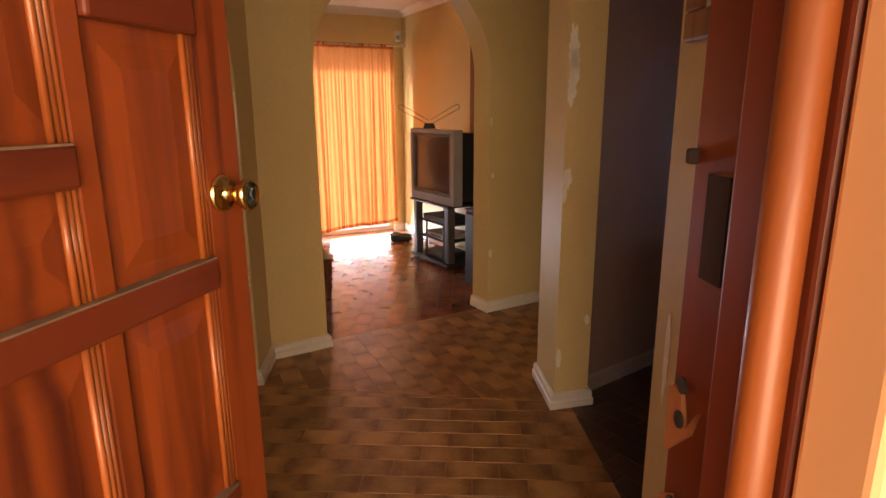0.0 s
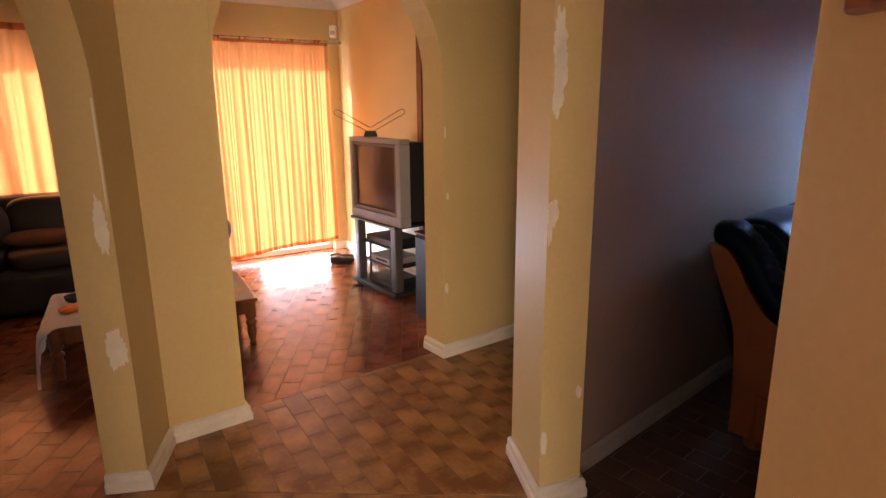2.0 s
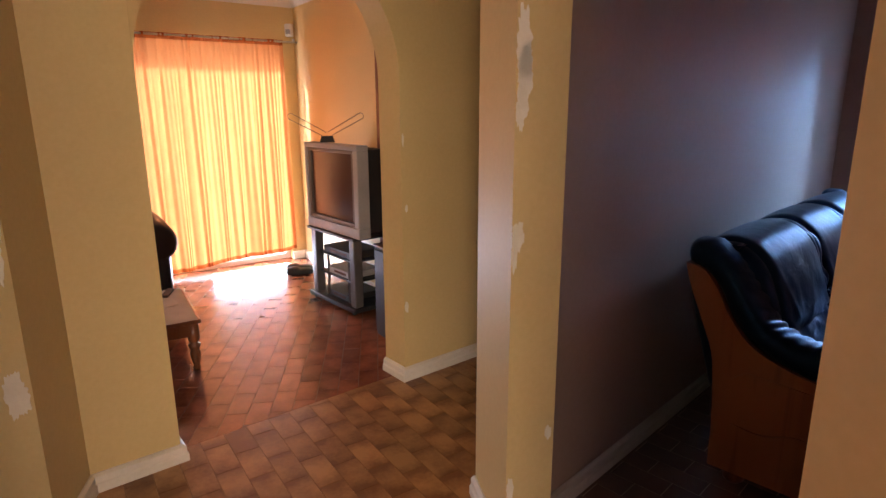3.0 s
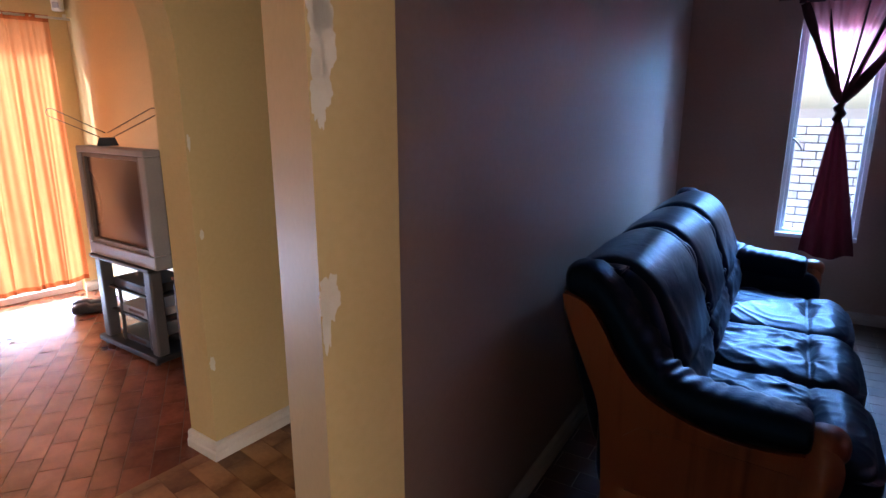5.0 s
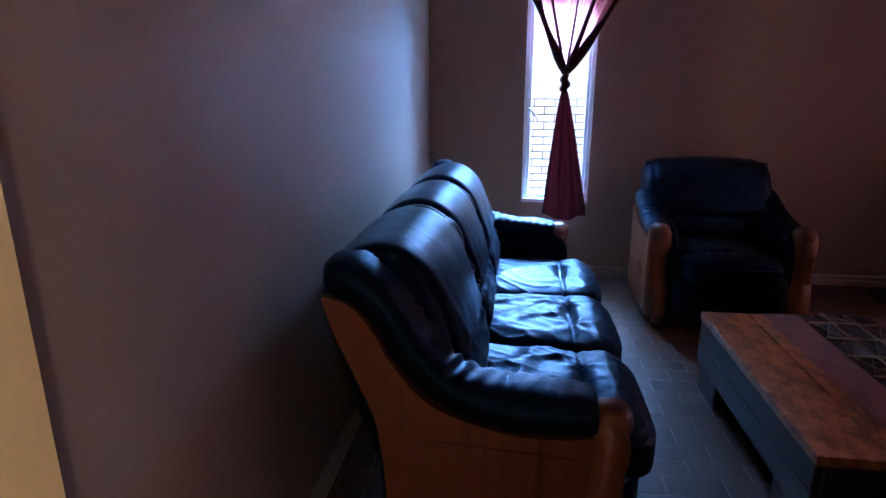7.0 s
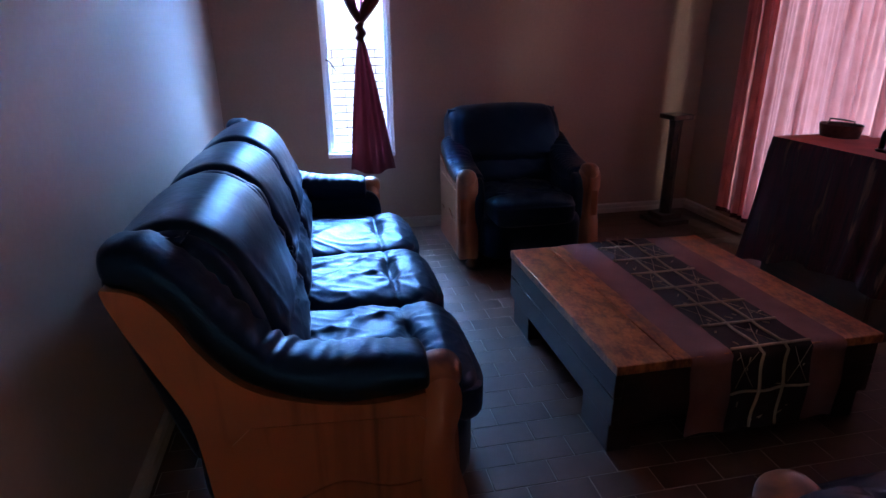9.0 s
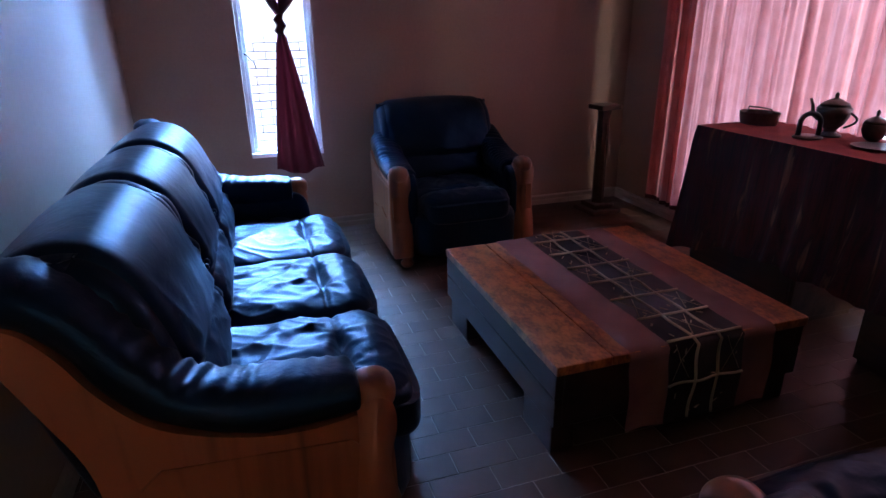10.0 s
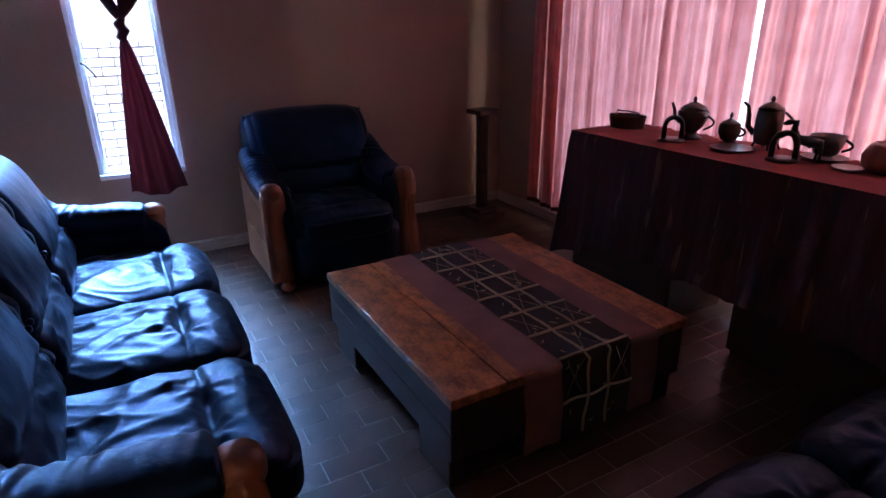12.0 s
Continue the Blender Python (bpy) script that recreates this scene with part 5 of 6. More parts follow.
# ---------------------------------------------------------------- lounge
def plank_table():
    t = thing("plank_coffee_table", pose(3.60, -0.70, 0), "low chunky plank coffee table of red-brown timber", "coffee table")
    L, D, h = 1.10, 1.02, 0.362
    n = 5
    for i in range(n):
        y0, y1 = D * i / n, D * (i + 1) / n
        part("top_plank", B(-0.004, L + 0.004, y0 + 0.001, y1 - 0.001, h - 0.035, h, 0.004), TOP_WOOD, t)
    for y0, y1 in ((0.005, 0.035), (D - 0.035, D - 0.005)):
        for z0, z1 in ((0.235, h - 0.037), (0.125, 0.231)):
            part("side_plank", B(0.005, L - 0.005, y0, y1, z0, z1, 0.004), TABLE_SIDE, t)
    for x0, x1 in ((0.005, 0.035), (L - 0.035, L - 0.005)):
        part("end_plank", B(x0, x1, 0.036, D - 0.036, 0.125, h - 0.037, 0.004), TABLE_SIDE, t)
    for x0, x1 in ((0.03, 0.24), (L - 0.26, L - 0.05)):
        for y0, y1 in ((0.012, 0.10), (D - 0.10, D - 0.012)):
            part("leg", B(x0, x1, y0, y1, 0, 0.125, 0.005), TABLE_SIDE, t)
    r = thing("table_runner", pose(3.60, -0.70, 0), "mauve runner with a dark woven centre and cream lattice", "table runner")

    def strip(y0, y1, lift, z_end, x1=1.105):
        def f(u, v):
            s = -0.30 + (x1 + 0.30) * u
            y = y0 + (y1 - y0) * v
            if s < -0.008:
                d = -0.008 - s
                return Vector((-0.012 - lift - 0.006 * math.sin(y * 40 + d * 9) - 0.02 * d, y + 0.004 * math.sin(d * 30), h - d * z_end + lift))
            return Vector((s, y + 0.002 * math.sin(s * 23), h + lift + 0.0006 * math.sin(s * 50 + y * 60)))
        return f
    part("cloth", sheet(bmesh.new(), 60, 16, strip(0.165, 0.755, 0.003, 1.03)), MAUVE_CLOTH, r, smooth=True)
    part("centre_panel", sheet(bmesh.new(), 60, 10, strip(0.30, 0.605, 0.0055, 1.04)), BLACK_CLOTH, r, "dark woven centre panel", smooth=True)
    bm = bmesh.new()
    f = strip(0.30, 0.605, 0.0085, 1.04)
    for v in (0.33, 0.66):
        tube(bm, [f(i / 50, v + 0.007 * math.sin(i * 0.9)) for i in range(51)], 0.0055, 5)
    for k in range(8):
        u = 0.10 + 0.118 * k
        tube(bm, [f(u, v / 10) for v in range(11)], 0.005, 5)
    for k in range(8):
        for v0 in (0.02, 0.36, 0.69):
            u, w = 0.10 + 0.118 * k, 0.29
            if (k * 3 + int(v0 * 10)) % 2 == 0:
                tube(bm, [f(u + 0.012, v0 + 0.04), f(u + 0.06, v0 + w / 2), f(u + 0.106, v0 + w - 0.04)], 0.0011, 4)
                tube(bm, [f(u + 0.012, v0 + w - 0.04), f(u + 0.06, v0 + w / 2), f(u + 0.106, v0 + 0.04)], 0.0011, 4)
    part("lattice", bm, CREAM_CORD, r, "cream lattice cords", smooth=True)
    bm = bmesh.new()
    rnd = random.Random(5)
    for k in range(70):
        u, v = rnd.uniform(0.02, 0.98), rnd.uniform(0.05, 0.95)
        a, b = f(u, v), f(min(1, u + rnd.uniform(-0.014, 0.014)), min(1, max(0, v + rnd.uniform(-0.07, 0.07))))
        if (a - b).length > 0.004:
            tube(bm, [a, b], 0.0022, 4)
    tagged(part("stitches", bm, CREAM_CORD, r, "scattered cream stitches"), kind="stuff")


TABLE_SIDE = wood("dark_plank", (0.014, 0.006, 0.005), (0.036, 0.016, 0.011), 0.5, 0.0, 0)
MAUVE_CLOTH = two_tone("mauve_cloth", (0.14, 0.06, 0.055), (0.24, 0.12, 0.11), 7, 200, 0.9, 0.25, 0.002)
BLACK_CLOTH = two_tone("black_woven_cloth", (0.012, 0.009, 0.010), (0.035, 0.025, 0.026), 20, 250, 0.95, 0.35, 0.002)
CREAM_CORD = two_tone("cream_cord", (0.32, 0.24, 0.15), (0.48, 0.38, 0.26), 9, 120, 0.9, 0.2, 0.001)
plank_table()

DX0, DX1, DY0, DY1, DH = 2.95, 4.77, -1.60, -1.14, 0.845


def desk():
    t = thing("kneehole_desk", pose(0, 0, 0), "dark wooden desk under a long patterned cloth", "desk")
    part("desktop", B(DX0, DX1, DY0, DY1, DH - 0.03, DH, 0.004), DARK_WOOD, t)
    for x0, x1 in ((4.05, DX1 - 0.03), (DX0 + 0.03, 3.72)):
        ped = part("pedestal", B(x0, x1, DY0 + 0.02, DY1 - 0.02, 0.03, DH - 0.031, 0.004), DARK_WOOD, t)
        for k in range(3):
            d = part("drawer", B(x0 + 0.02, x1 - 0.02, DY1 - 0.019, DY1 - 0.008, 0.06 + 0.24 * k, 0.28 + 0.24 * k, 0.003), DARK_WOOD, ped)
        part("plinth", B(x0 + 0.01, x1 - 0.01, DY0 + 0.03, DY1 - 0.04, 0, 0.03, 0.002), DARK_WOOD, t)
    c = thing("desk_cloth", pose(0, 0, 0), "dark red cloth with vertical woven stripes, draped over the desk", "tablecloth")

    def front(u, v):
        x = DX1 + 0.012 - (DX1 - DX0 + 0.024) * u
        hem = 0.30 - 0.17 * max(0.0, 1 - u * 3.2) ** 2 + 0.012 * math.sin(u * 40)
        z = DH + 0.004 - (DH + 0.004 - hem) * v
        fold = (0.014 * math.sin(u * 62 + 1.2 * math.sin(u * 17)) + 0.006 * math.sin(u * 131)) * v ** 0.7
        return Vector((x + 0.06 * v * max(0, 1 - u * 14), DY1 + 0.012 + 0.05 * v * v + fold + 0.012 * min(1, v * 10), z))
    part("front_drop", sheet(bmesh.new(), 150, 18, front), DESK_CLOTH, c, "striped hanging front", smooth=True)

    def side(u, v):
        y = DY0 + (DY1 + 0.012 - DY0) * u
        z = DH + 0.004 - 0.68 * v
        return Vector((DX1 + 0.012 + 0.06 * v * v + 0.012 * math.sin(u * 17) * v, y + 0.05 * v * v * u, z))
    part("side_drop", sheet(bmesh.new(), 40, 14, side), DESK_CLOTH, c, smooth=True)
    part("top", sheet(bmesh.new(), 60, 16, lambda u, v: Vector((DX1 + 0.012 - (DX1 - DX0 + 0.024) * u, DY0 + (DY1 + 0.012 - DY0) * v, DH + 0.004 + 0.002 * noise.noise(Vector((u * 30, v * 9, 0)))))), RED_CLOTH, c, "dark red cloth top", smooth=True)


def striped_cloth(name):
    m, n, l, b = material(name, 0.9)
    v = coords(n, l, (26, 26, 1.6))
    f = noise_node(n, l, v, 1.0, 4, 0.6)
    big = noise_node(n, l, coords(n, l, (60, 60, 5)), 1.0, 3)
    r = ramp(n, [(0.36, (0.018, 0.004, 0.006)), (0.50, (0.060, 0.008, 0.010)), (0.60, (0.024, 0.007, 0.008)), (0.70, (0.15, 0.065, 0.035))])
    l.new(f, r.inputs[0])
    l.new(r.outputs[0], b.inputs["Base Color"])
    bump(n, l, b, big, 0.3, 0.003)
    return m


DESK_CLOTH = striped_cloth("striped_red_cloth")
RED_CLOTH = two_tone("dark_red_cloth", (0.16, 0.02, 0.02), (0.30, 0.05, 0.045), 8, 160, 0.9, 0.3, 0.002)
desk()
TOPZ = DH + 0.0065


def pot(name, x, y, rot, prof, spout, handle, label, category, lid=None, feet=0):
    t = thing(name, pose(x, y, TOPZ, 0, 0, rot), label, category)
    part("body", lathe(bmesh.new(), prof, 24), SILVER, t, smooth=True)
    if lid:
        part("lid", lathe(bmesh.new(), lid, 20), SILVER, t, smooth=True)
    if spout:
        part("spout", tube(bmesh.new(), spout, [0.014 - 0.008 * i / (len(spout) - 1) for i in range(len(spout))], 10), SILVER, t, smooth=True)
    for hd in handle:
        part("handle", tube(bmesh.new(), hd, 0.0055, 8), SILVER, t, smooth=True)
    for i in range(feet):
        a = 2 * math.pi * i / feet + 0.5
        part("foot", tube(bmesh.new(), [(0.045 * math.cos(a), 0.045 * math.sin(a), 0.03), (0.058 * math.cos(a), 0.058 * math.sin(a), 0.0)], [0.007, 0.005], 6), SILVER, t, smooth=True)
    return t


# the small items' x axes run along the desk; their rotation turns handles into the window's light
EAR = [(-0.055 - 0.045 * math.sin(math.pi * i / 8), 0, 0.045 + 0.075 * i / 8) for i in range(9)]
EAR2 = [(0.055 + 0.040 * math.sin(math.pi * i / 8), 0, 0.045 + 0.075 * i / 8) for i in range(9)]
pot("teapot", 4.27, -1.44, 20, [(0.050, 0.0), (0.050, 0.008), (0.026, 0.020), (0.028, 0.034), (0.052, 0.060), (0.068, 0.095), (0.074, 0.128), (0.060, 0.140)], [(0.055, 0, 0.075), (0.088, 0, 0.095), (0.092, 0, 0.130), (0.108, 0, 0.165)], [EAR], "darkened silver teapot on the desk cloth", "teapot", [(0.064, 0.141), (0.052, 0.154), (0.026, 0.168), (0.008, 0.175), (0.010, 0.188), (0.004, 0.200)])
pot("sugar_bowl", 4.12, -1.52, 10, [(0.024, 0.0), (0.038, 0.012), (0.052, 0.045), (0.050, 0.070), (0.045, 0.074)], None, [[(-0.048 - 0.026 * math.sin(math.pi * i / 8), 0, 0.028 + 0.042 * i / 8) for i in range(9)]], "small silver sugar bowl with a pointed lid", "sugar bowl", [(0.050, 0.075), (0.040, 0.090), (0.014, 0.104), (0.006, 0.108), (0.009, 0.122), (0.003, 0.135)])
pot("coffee_pot", 3.92, -1.50, 15, [(0.040, 0.02), (0.052, 0.03), (0.056, 0.08), (0.057, 0.13), (0.054, 0.165), (0.050, 0.17)], [(0.055, 0, 0.06), (0.085, 0, 0.09), (0.088, 0, 0.14), (0.098, 0, 0.18), (0.118, 0, 0.195)], [[(-0.056 - 0.05 * math.sin(math.pi * i / 8), 0, 0.055 + 0.11 * i / 8) for i in range(9)]], "tall darkened silver coffee pot on the desk cloth", "coffee pot", [(0.055, 0.171), (0.046, 0.185), (0.022, 0.200), (0.008, 0.205), (0.011, 0.218), (0.004, 0.230)], 4)
pot("milk_cup", 3.67, -1.52, 10, [(0.030, 0.012), (0.045, 0.02), (0.060, 0.06), (0.068, 0.095), (0.064, 0.094), (0.055, 0.06), (0.0005, 0.03)], None, [[(-0.058 - 0.035 * math.sin(math.pi * i / 8), 0, 0.035 + 0.05 * i / 8) for i in range(9)], [(0.058 + 0.035 * math.sin(math.pi * i / 8), 0, 0.035 + 0.05 * i / 8) for i in range(9)]], "two-handled silver cup on a saucer", "cup")
for nm, x, y, r, lab in (("saucer", 3.66, -1.50, 0.088, "flat silver saucer on the desk cloth"), ("small_tray", 3.98, -1.36, 0.095, "round silver tray on the desk cloth"), ("stone_dish", 3.51, -1.39, 0.055, "pale round dish on the desk cloth")):
    t = thing(nm, pose(x, y, TOPZ), lab, "dish")
    part("plate", lathe(bmesh.new(), [(r * 0.6, 0.0), (r * 0.95, 0.006), (r, 0.011), (r * 0.9, 0.010), (0.0005, 0.006)], 26), SILVER if nm != "stone_dish" else WHITE_PLASTIC, t, smooth=True)
t = thing("oval_bowl", pose(4.68, -1.43, TOPZ), "dull oval metal bowl with a wire handle", "bowl")
part("bowl", sheet(bmesh.new(), 32, 6, lambda u, v: Vector(((0.10 + 0.012 * v) * math.cos(6.28319 * u), (0.075 + 0.01 * v) * math.sin(6.28319 * u), 0.062 * v)), True), SILVER, t, smooth=True)
part("floor", lathe(bmesh.new(), [(0.070, 0.001), (0.070, 0.003)], 24), SILVER, t)
part("handle", tube(bmesh.new(), [(-0.085, 0.0, 0.055), (-0.075, 0.0, 0.082), (0.0, 0.0, 0.084), (0.075, 0.0, 0.082), (0.085, 0.0, 0.055)], 0.004, 6), SILVER, t, smooth=True)


def arch_ornament(x, y, rot, s):
    t = thing("carved_ornament", pose(x, y, TOPZ, 0, 0, rot), "small dark arched carving on a base", "ornament")
    part("arch", tube(bmesh.new(), [(0.050 * s * math.cos(a), 0, 0.080 * s + 0.052 * s * math.sin(a)) if 0 <= a <= math.pi else (math.copysign(0.050 * s, math.cos(a)), 0, 0.01) for a in [-0.2] + [math.pi * i / 12 for i in range(13)] + [math.pi + 0.2]], 0.0135 * s, 10), BLACK_PLASTIC, t, smooth=True)
    part("base", lathe(bmesh.new(), [(0.07 * s, 0), (0.075 * s, 0.006), (0.06 * s, 0.013), (0.03 * s, 0.014)], 22), SILVER, t, smooth=True)
    return t


arch_ornament(4.27, -1.31, 60, 0.85)
arch_ornament(3.735, -1.335, 35, 0.86)
t = thing("horse_figurine", pose(3.68, -1.40, TOPZ, 0, 0, 190), "dark carved horse figurine on the desk", "figurine")
bm = bmesh.new()
tube(bm, [(0.05, 0, 0.075), (0.0, 0, 0.08), (-0.045, 0, 0.085), (-0.062, 0, 0.12), (-0.058, 0, 0.15), (-0.085, 0, 0.148), (-0.105, 0, 0.138)], [0.018, 0.022, 0.02, 0.014, 0.014, 0.012, 0.007], 10)
for x in (0.045, 0.03, -0.04, -0.05):
    tube(bm, [(x, 0.008, 0.075), (x + 0.004, 0.009, 0.035), (x, 0.009, 0.0)], [0.010, 0.006, 0.006], 6)
part("figure", bm, BLACK_PLASTIC, t, smooth=True)
t = thing("clay_jar", pose(3.42, -1.46, TOPZ), "dark round clay jar at the desk's end", "jar")
part("body", lathe(bmesh.new(), [(0.05, 0), (0.075, 0.02), (0.08, 0.06), (0.06, 0.10), (0.045, 0.11), (0.04, 0.105), (0.0005, 0.09)], 24), TURNED, t, smooth=True)

t = thing("pedestal_stand", pose(5.99, -1.34, 0, 0, 0, 5), "dark wooden pedestal stand in the corner", "stand")
part("base", B(-0.13, 0.13, -0.13, 0.13, 0, 0.035, 0.008), DARK_WOOD, t)
part("step", B(-0.09, 0.09, -0.09, 0.09, 0.0355, 0.075, 0.01), DARK_WOOD, t)
bm = bmesh.new()
lathe(bm, [(0.052, 0.0755), (0.046, 0.11), (0.043, 0.40), (0.045, 0.72), (0.052, 0.775)], 8)
part("column", bm, DARK_WOOD, t)
part("top", B(-0.085, 0.085, -0.085, 0.085, 0.7755, 0.81, 0.006), DARK_WOOD, t)

# ---------------------------------------------------------------- brick boundary wall outside the narrow window
BX = 8.9
t = thing("wall_boundary", pose(BX, 0, -0.12), "sunlit pale brick boundary wall outside the window", "wall", kind="structure")
part("core", B(0.012, 0.22, -9, 9, 0, 1.412, 0), BRICK_MORTAR, t)
brick_me = bpy.data.meshes.new("brick")
bm = B(0, 0.05, 0.0, 0.222, 0.0, 0.071, 0.004, 1)
bm.to_mesh(brick_me)
bm.free()
brick_me.materials.append(BRICK_MAT)
for c in range(17):
    for k in range(14):
        y = -1.2 + 0.234 * k + (0.117 if c % 2 else 0)
        o = new("brick", brick_me)
        o.parent = t
        o.matrix_local = pose(random.uniform(-0.002, 0.002), y, 0.004 + 0.084 * c)
far = bmesh.new()
for c in range(17):
    for y0, k0 in ((-8.9, 32), (2.2, 28)):
        for k in range(k0):
            y = y0 + 0.234 * k + (0.117 if c % 2 else 0)
            box(far, 0, 0.05, y, y + 0.222, 0.004 + 0.084 * c, 0.075 + 0.084 * c)
tagged(part("bricks", far, BRICK_MAT, t), "pale face bricks", kind="stuff")


# ---------------------------------------------------------------- tiled floors
def clip(poly, edge):
    """The part of a plan outline on the left of the line through two points."""
    (ax, ay), (bx, by) = edge
    out = []
    side = lambda p: (bx - ax) * (p[1] - ay) - (by - ay) * (p[0] - ax)
    for i, p in enumerate(poly):
        q = poly[(i + 1) % len(poly)]
        sp, sq = side(p), side(q)
        if sp >= 0:
            out.append(p)
        if sp * sq < 0:
            k = sp / (sp - sq)
            out.append((p[0] + k * (q[0] - p[0]), p[1] + k * (q[1] - p[1])))
    return out


TL, TW, JOINT = 0.212, 0.106, 0.0026


def burn(x, x0=0.0):
    """How burnt a tile is, from its middle to its ends."""
    return min(1.0, abs(2 * (x - x0) / TL - 1)) ** 2.2


def tile_mesh(name, pts, mat):
    """A tile with a softened top edge, outlined in its own plan."""
    bm = bmesh.new()
    cx, cy = sum(p[0] for p in pts) / len(pts), sum(p[1] for p in pts) / len(pts)
    if len(pts) == 4 and abs(max(p[0] for p in pts) - min(p[0] for p in pts) - TL + JOINT) < 1e-4:
        (xa, ya), (xb, yb) = pts[0], pts[2]
        pts = [(xa, ya), (xa + 0.05, ya), (cx, ya), (xb - 0.05, ya), (xb, ya), (xb, yb), (xb - 0.05, yb), (cx, yb), (xa + 0.05, yb), (xa, yb)]
    lo = [bm.verts.new((x, y, -0.02)) for x, y in pts]
    mid = [bm.verts.new((x, y, -0.0015)) for x, y in pts]
    hi = []
    for x, y in pts:
        d = math.hypot(x - cx, y - cy) or 1
        hi.append(bm.verts.new((x - (x - cx) / d * 0.0011, y - (y - cy) / d * 0.0011, 0.0)))
    k = len(pts)
    if len(pts) == 10:
        for i in range(4):
            bm.faces.new((hi[i], hi[i + 1], hi[8 - i], hi[9 - i]))
    else:
        bm.faces.new(hi)
    for a, b in ((lo, mid), (mid, hi)):
        for i in range(k):
            bm.faces.new((a[i], a[(i + 1) % k], b[(i + 1) % k], b[i]))
    me = bpy.data.meshes.new(name)
    bmesh.ops.recalc_face_normals(bm, faces=bm.faces)
    bm.to_mesh(me)
    bm.free()
    me.materials.append(mat)
    att = me.attributes.new("burn", 'FLOAT', 'POINT')
    for i, v in enumerate(me.vertices):
        att.data[i].value = burn(v.co.x)
    return me


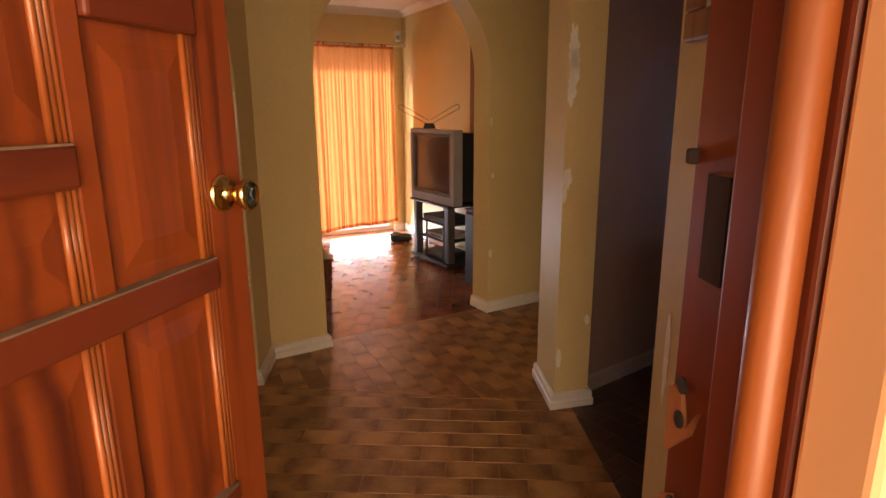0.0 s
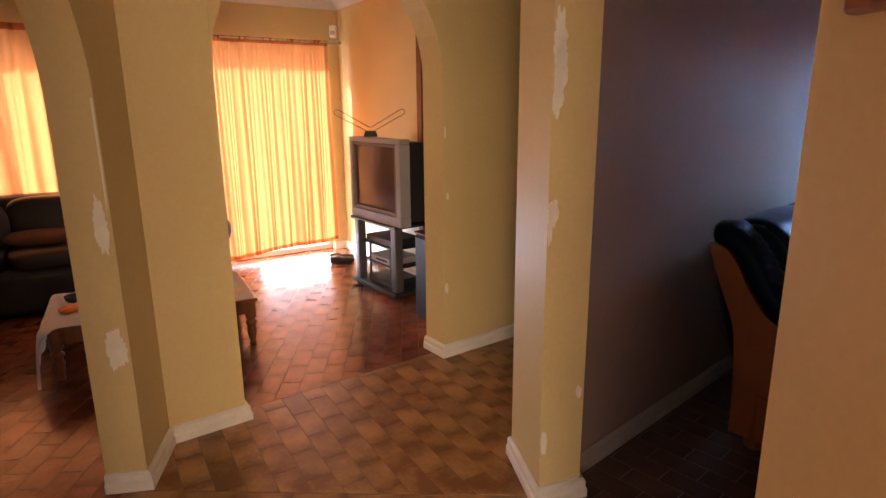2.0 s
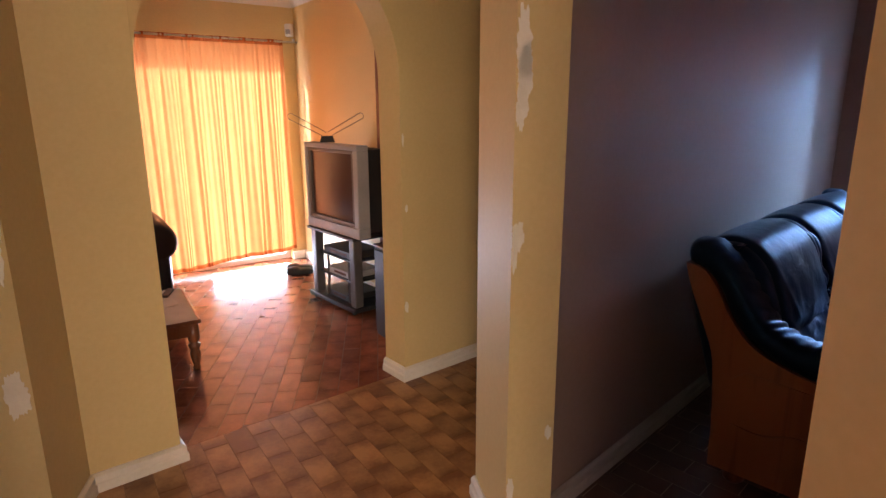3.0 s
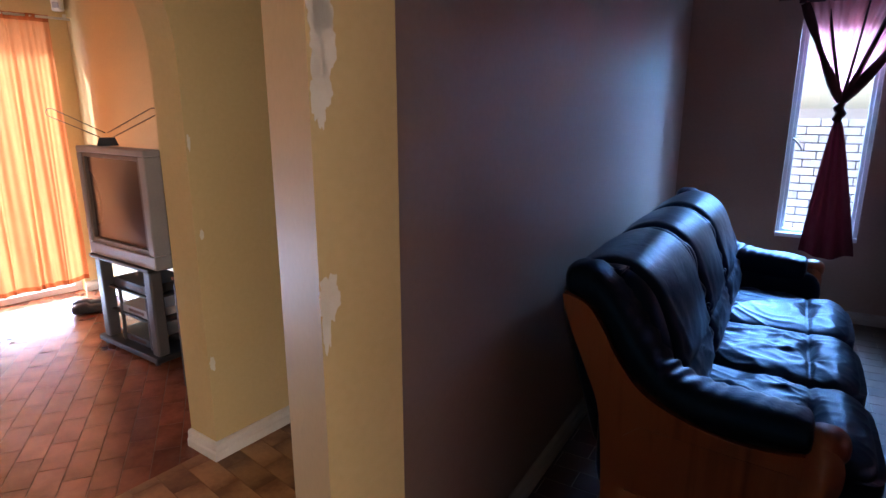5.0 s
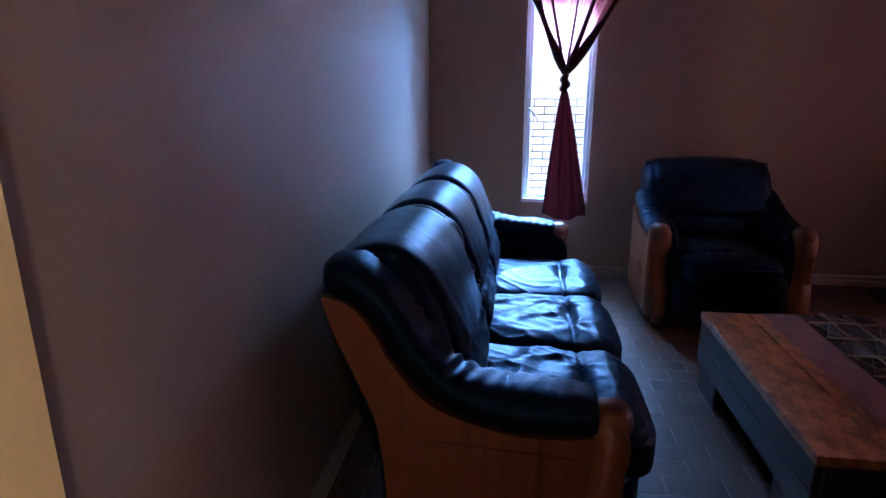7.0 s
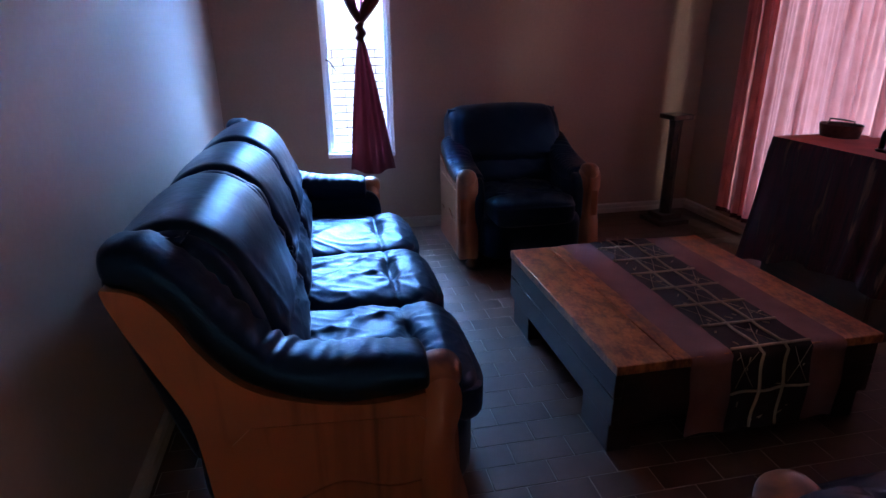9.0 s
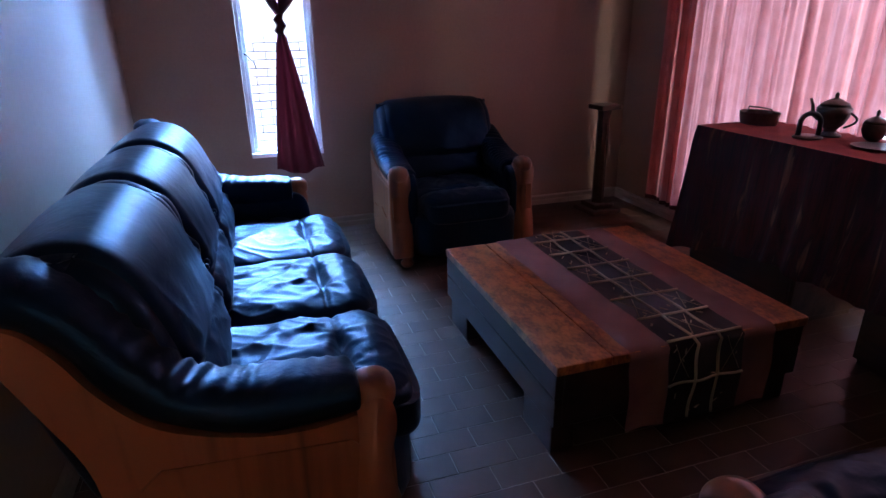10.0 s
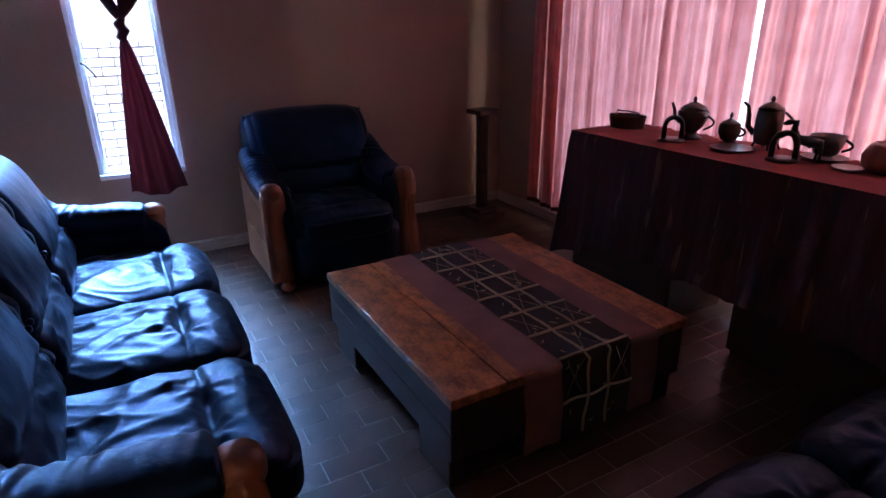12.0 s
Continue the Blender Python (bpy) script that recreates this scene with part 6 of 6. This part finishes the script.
def tiled_floor(name, outline, ang, origin, mat, label, near, limit=295, grout=MORTAR, joint_z=-0.0012):
    """Bonded tiles laid at an angle, cut to a convex outline; the pieces nearest to a plan point are parts, the rest is joined."""
    t = thing(name, pose(0, 0, 0), label, "floor", kind="structure")
    part("screed", prism(bmesh.new(), outline, -0.10, joint_z), grout, t)
    full = tile_mesh("tile", [(JOINT / 2, JOINT / 2), (TL - JOINT / 2, JOINT / 2), (TL - JOINT / 2, TW - JOINT / 2), (JOINT / 2, TW - JOINT / 2)], mat)
    rot = pose(origin[0], origin[1], 0, 0, 0, ang)
    inv = rot.inverted()
    loc = [tuple((inv @ Vector((x, y, 0))).xy) for x, y in outline]
    x0, x1 = min(p[0] for p in loc), max(p[0] for p in loc)
    y0, y1 = min(p[1] for p in loc), max(p[1] for p in loc)
    found = []
    for j in range(math.floor(y0 / TW) - 1, math.ceil(y1 / TW) + 1):
        for i in range(math.floor(x0 / TL) - 1, math.ceil(x1 / TL) + 1):
            x, y = i * TL + (TL / 2 if j % 2 else 0), j * TW
            rect = [(x + JOINT / 2, y + JOINT / 2), (x + TL - JOINT / 2, y + JOINT / 2), (x + TL - JOINT / 2, y + TW - JOINT / 2), (x + JOINT / 2, y + TW - JOINT / 2)]
            cut = rect
            for e in zip(loc, loc[1:] + loc[:1]):
                cut = clip(cut, e)
                if len(cut) < 3:
                    break
            if len(cut) < 3:
                continue
            area = abs(sum(a[0] * b[1] - b[0] * a[1] for a, b in zip(cut, cut[1:] + cut[:1]))) / 2
            if area < 0.0006:
                continue
            whole = area > 0.998 * (TL - JOINT) * (TW - JOINT)
            w = rot @ Vector((x + TL / 2, y + TW / 2, 0))
            found.append(((w.x - near[0]) ** 2 + (w.y - near[1]) ** 2, x, y, whole, cut))
    found.sort(key=lambda f: f[0])
    verts, faces, burnt = [], [], []
    for k, (_, x, y, whole, cut) in enumerate(found):
        lift = 0.0006 * noise.noise(Vector((x * 3, y * 3, 5)))
        if k < limit:
            me = full if whole else tile_mesh("tile", [(p[0] - x, p[1] - y) for p in cut], mat)
            o = new("tile", me)
            o.parent = t
            o.matrix_local = rot @ pose(x, y, lift)
        else:
            b = len(verts)
            q = [rot @ Vector((p[0], p[1], lift)) for p in cut]
            verts += [v - Vector((0, 0, 0.006)) for v in q] + q
            m2 = len(cut)
            burnt += [burn(p[0], x) for p in cut] * 2
            faces.append([b + m2 + i for i in range(m2)])
            faces += [[b + i, b + (i + 1) % m2, b + m2 + (i + 1) % m2, b + m2 + i] for i in range(m2)]
    if verts:
        me = bpy.data.meshes.new("tiles")
        me.from_pydata(verts, [], faces)
        me.materials.append(mat)
        att = me.attributes.new("burn", 'FLOAT', 'POINT')
        att.data.foreach_set("value", burnt)
        o = new("tiles", me)
        o.parent = t
        tagged(o, "clay floor tiles", kind="stuff")
    return t


LEFT = hall(2.50, -0.19)
tiled_floor("floor_hall", [hall(-0.20, -0.24), hall(-0.20, 1.40), (1.915, 0.82), (2.53, 1.79), LEFT], -39.5, (1.571, 3.024), TILE_HALL, "sandy brown clay tile floor in running bond", (1.9, 2.2), grout=HALL_GROUT)
tiled_floor("floor_passage", [LEFT, (2.53, 1.79), (4.7, 2.1), (4.7, 2.958), (1.50, 3.259)], 79.0, (2.352, 3.282), TILE_HALL, "sandy brown clay tile floor laid slantwise", (2.6, 2.7), grout=HALL_GROUT)
tiled_floor("floor_living", [(1.50, 3.259), (4.4, 2.986), (4.25, 5.9), (-1.3, 6.9), (-1.3, 3.52)], 51.5, (2.422, 3.464), TILE_LIVING, "reddish clay tile floor in running bond", (2.9, 4.2))
tiled_floor("floor_living_side", [(-1.3, 1.7), hall(0.3, -0.24), LEFT, (1.50, 3.259), (-1.3, 3.52)], 51.5, (2.422, 3.464), TILE_LIVING, "reddish clay tile floor by the hall", (1.0, 2.8), 120)
tiled_floor("floor_lounge", [(0.7, -1.9), (6.4, -1.9), (6.4, 1.95), (2.634, 1.95), (0.7, -1.03)], 90.0, (4.596, 0.416), TILE_LOUNGE, "brown clay tile floor in running bond", (3.9, 0.7), 295, GLINT_GROUT, -0.0011)
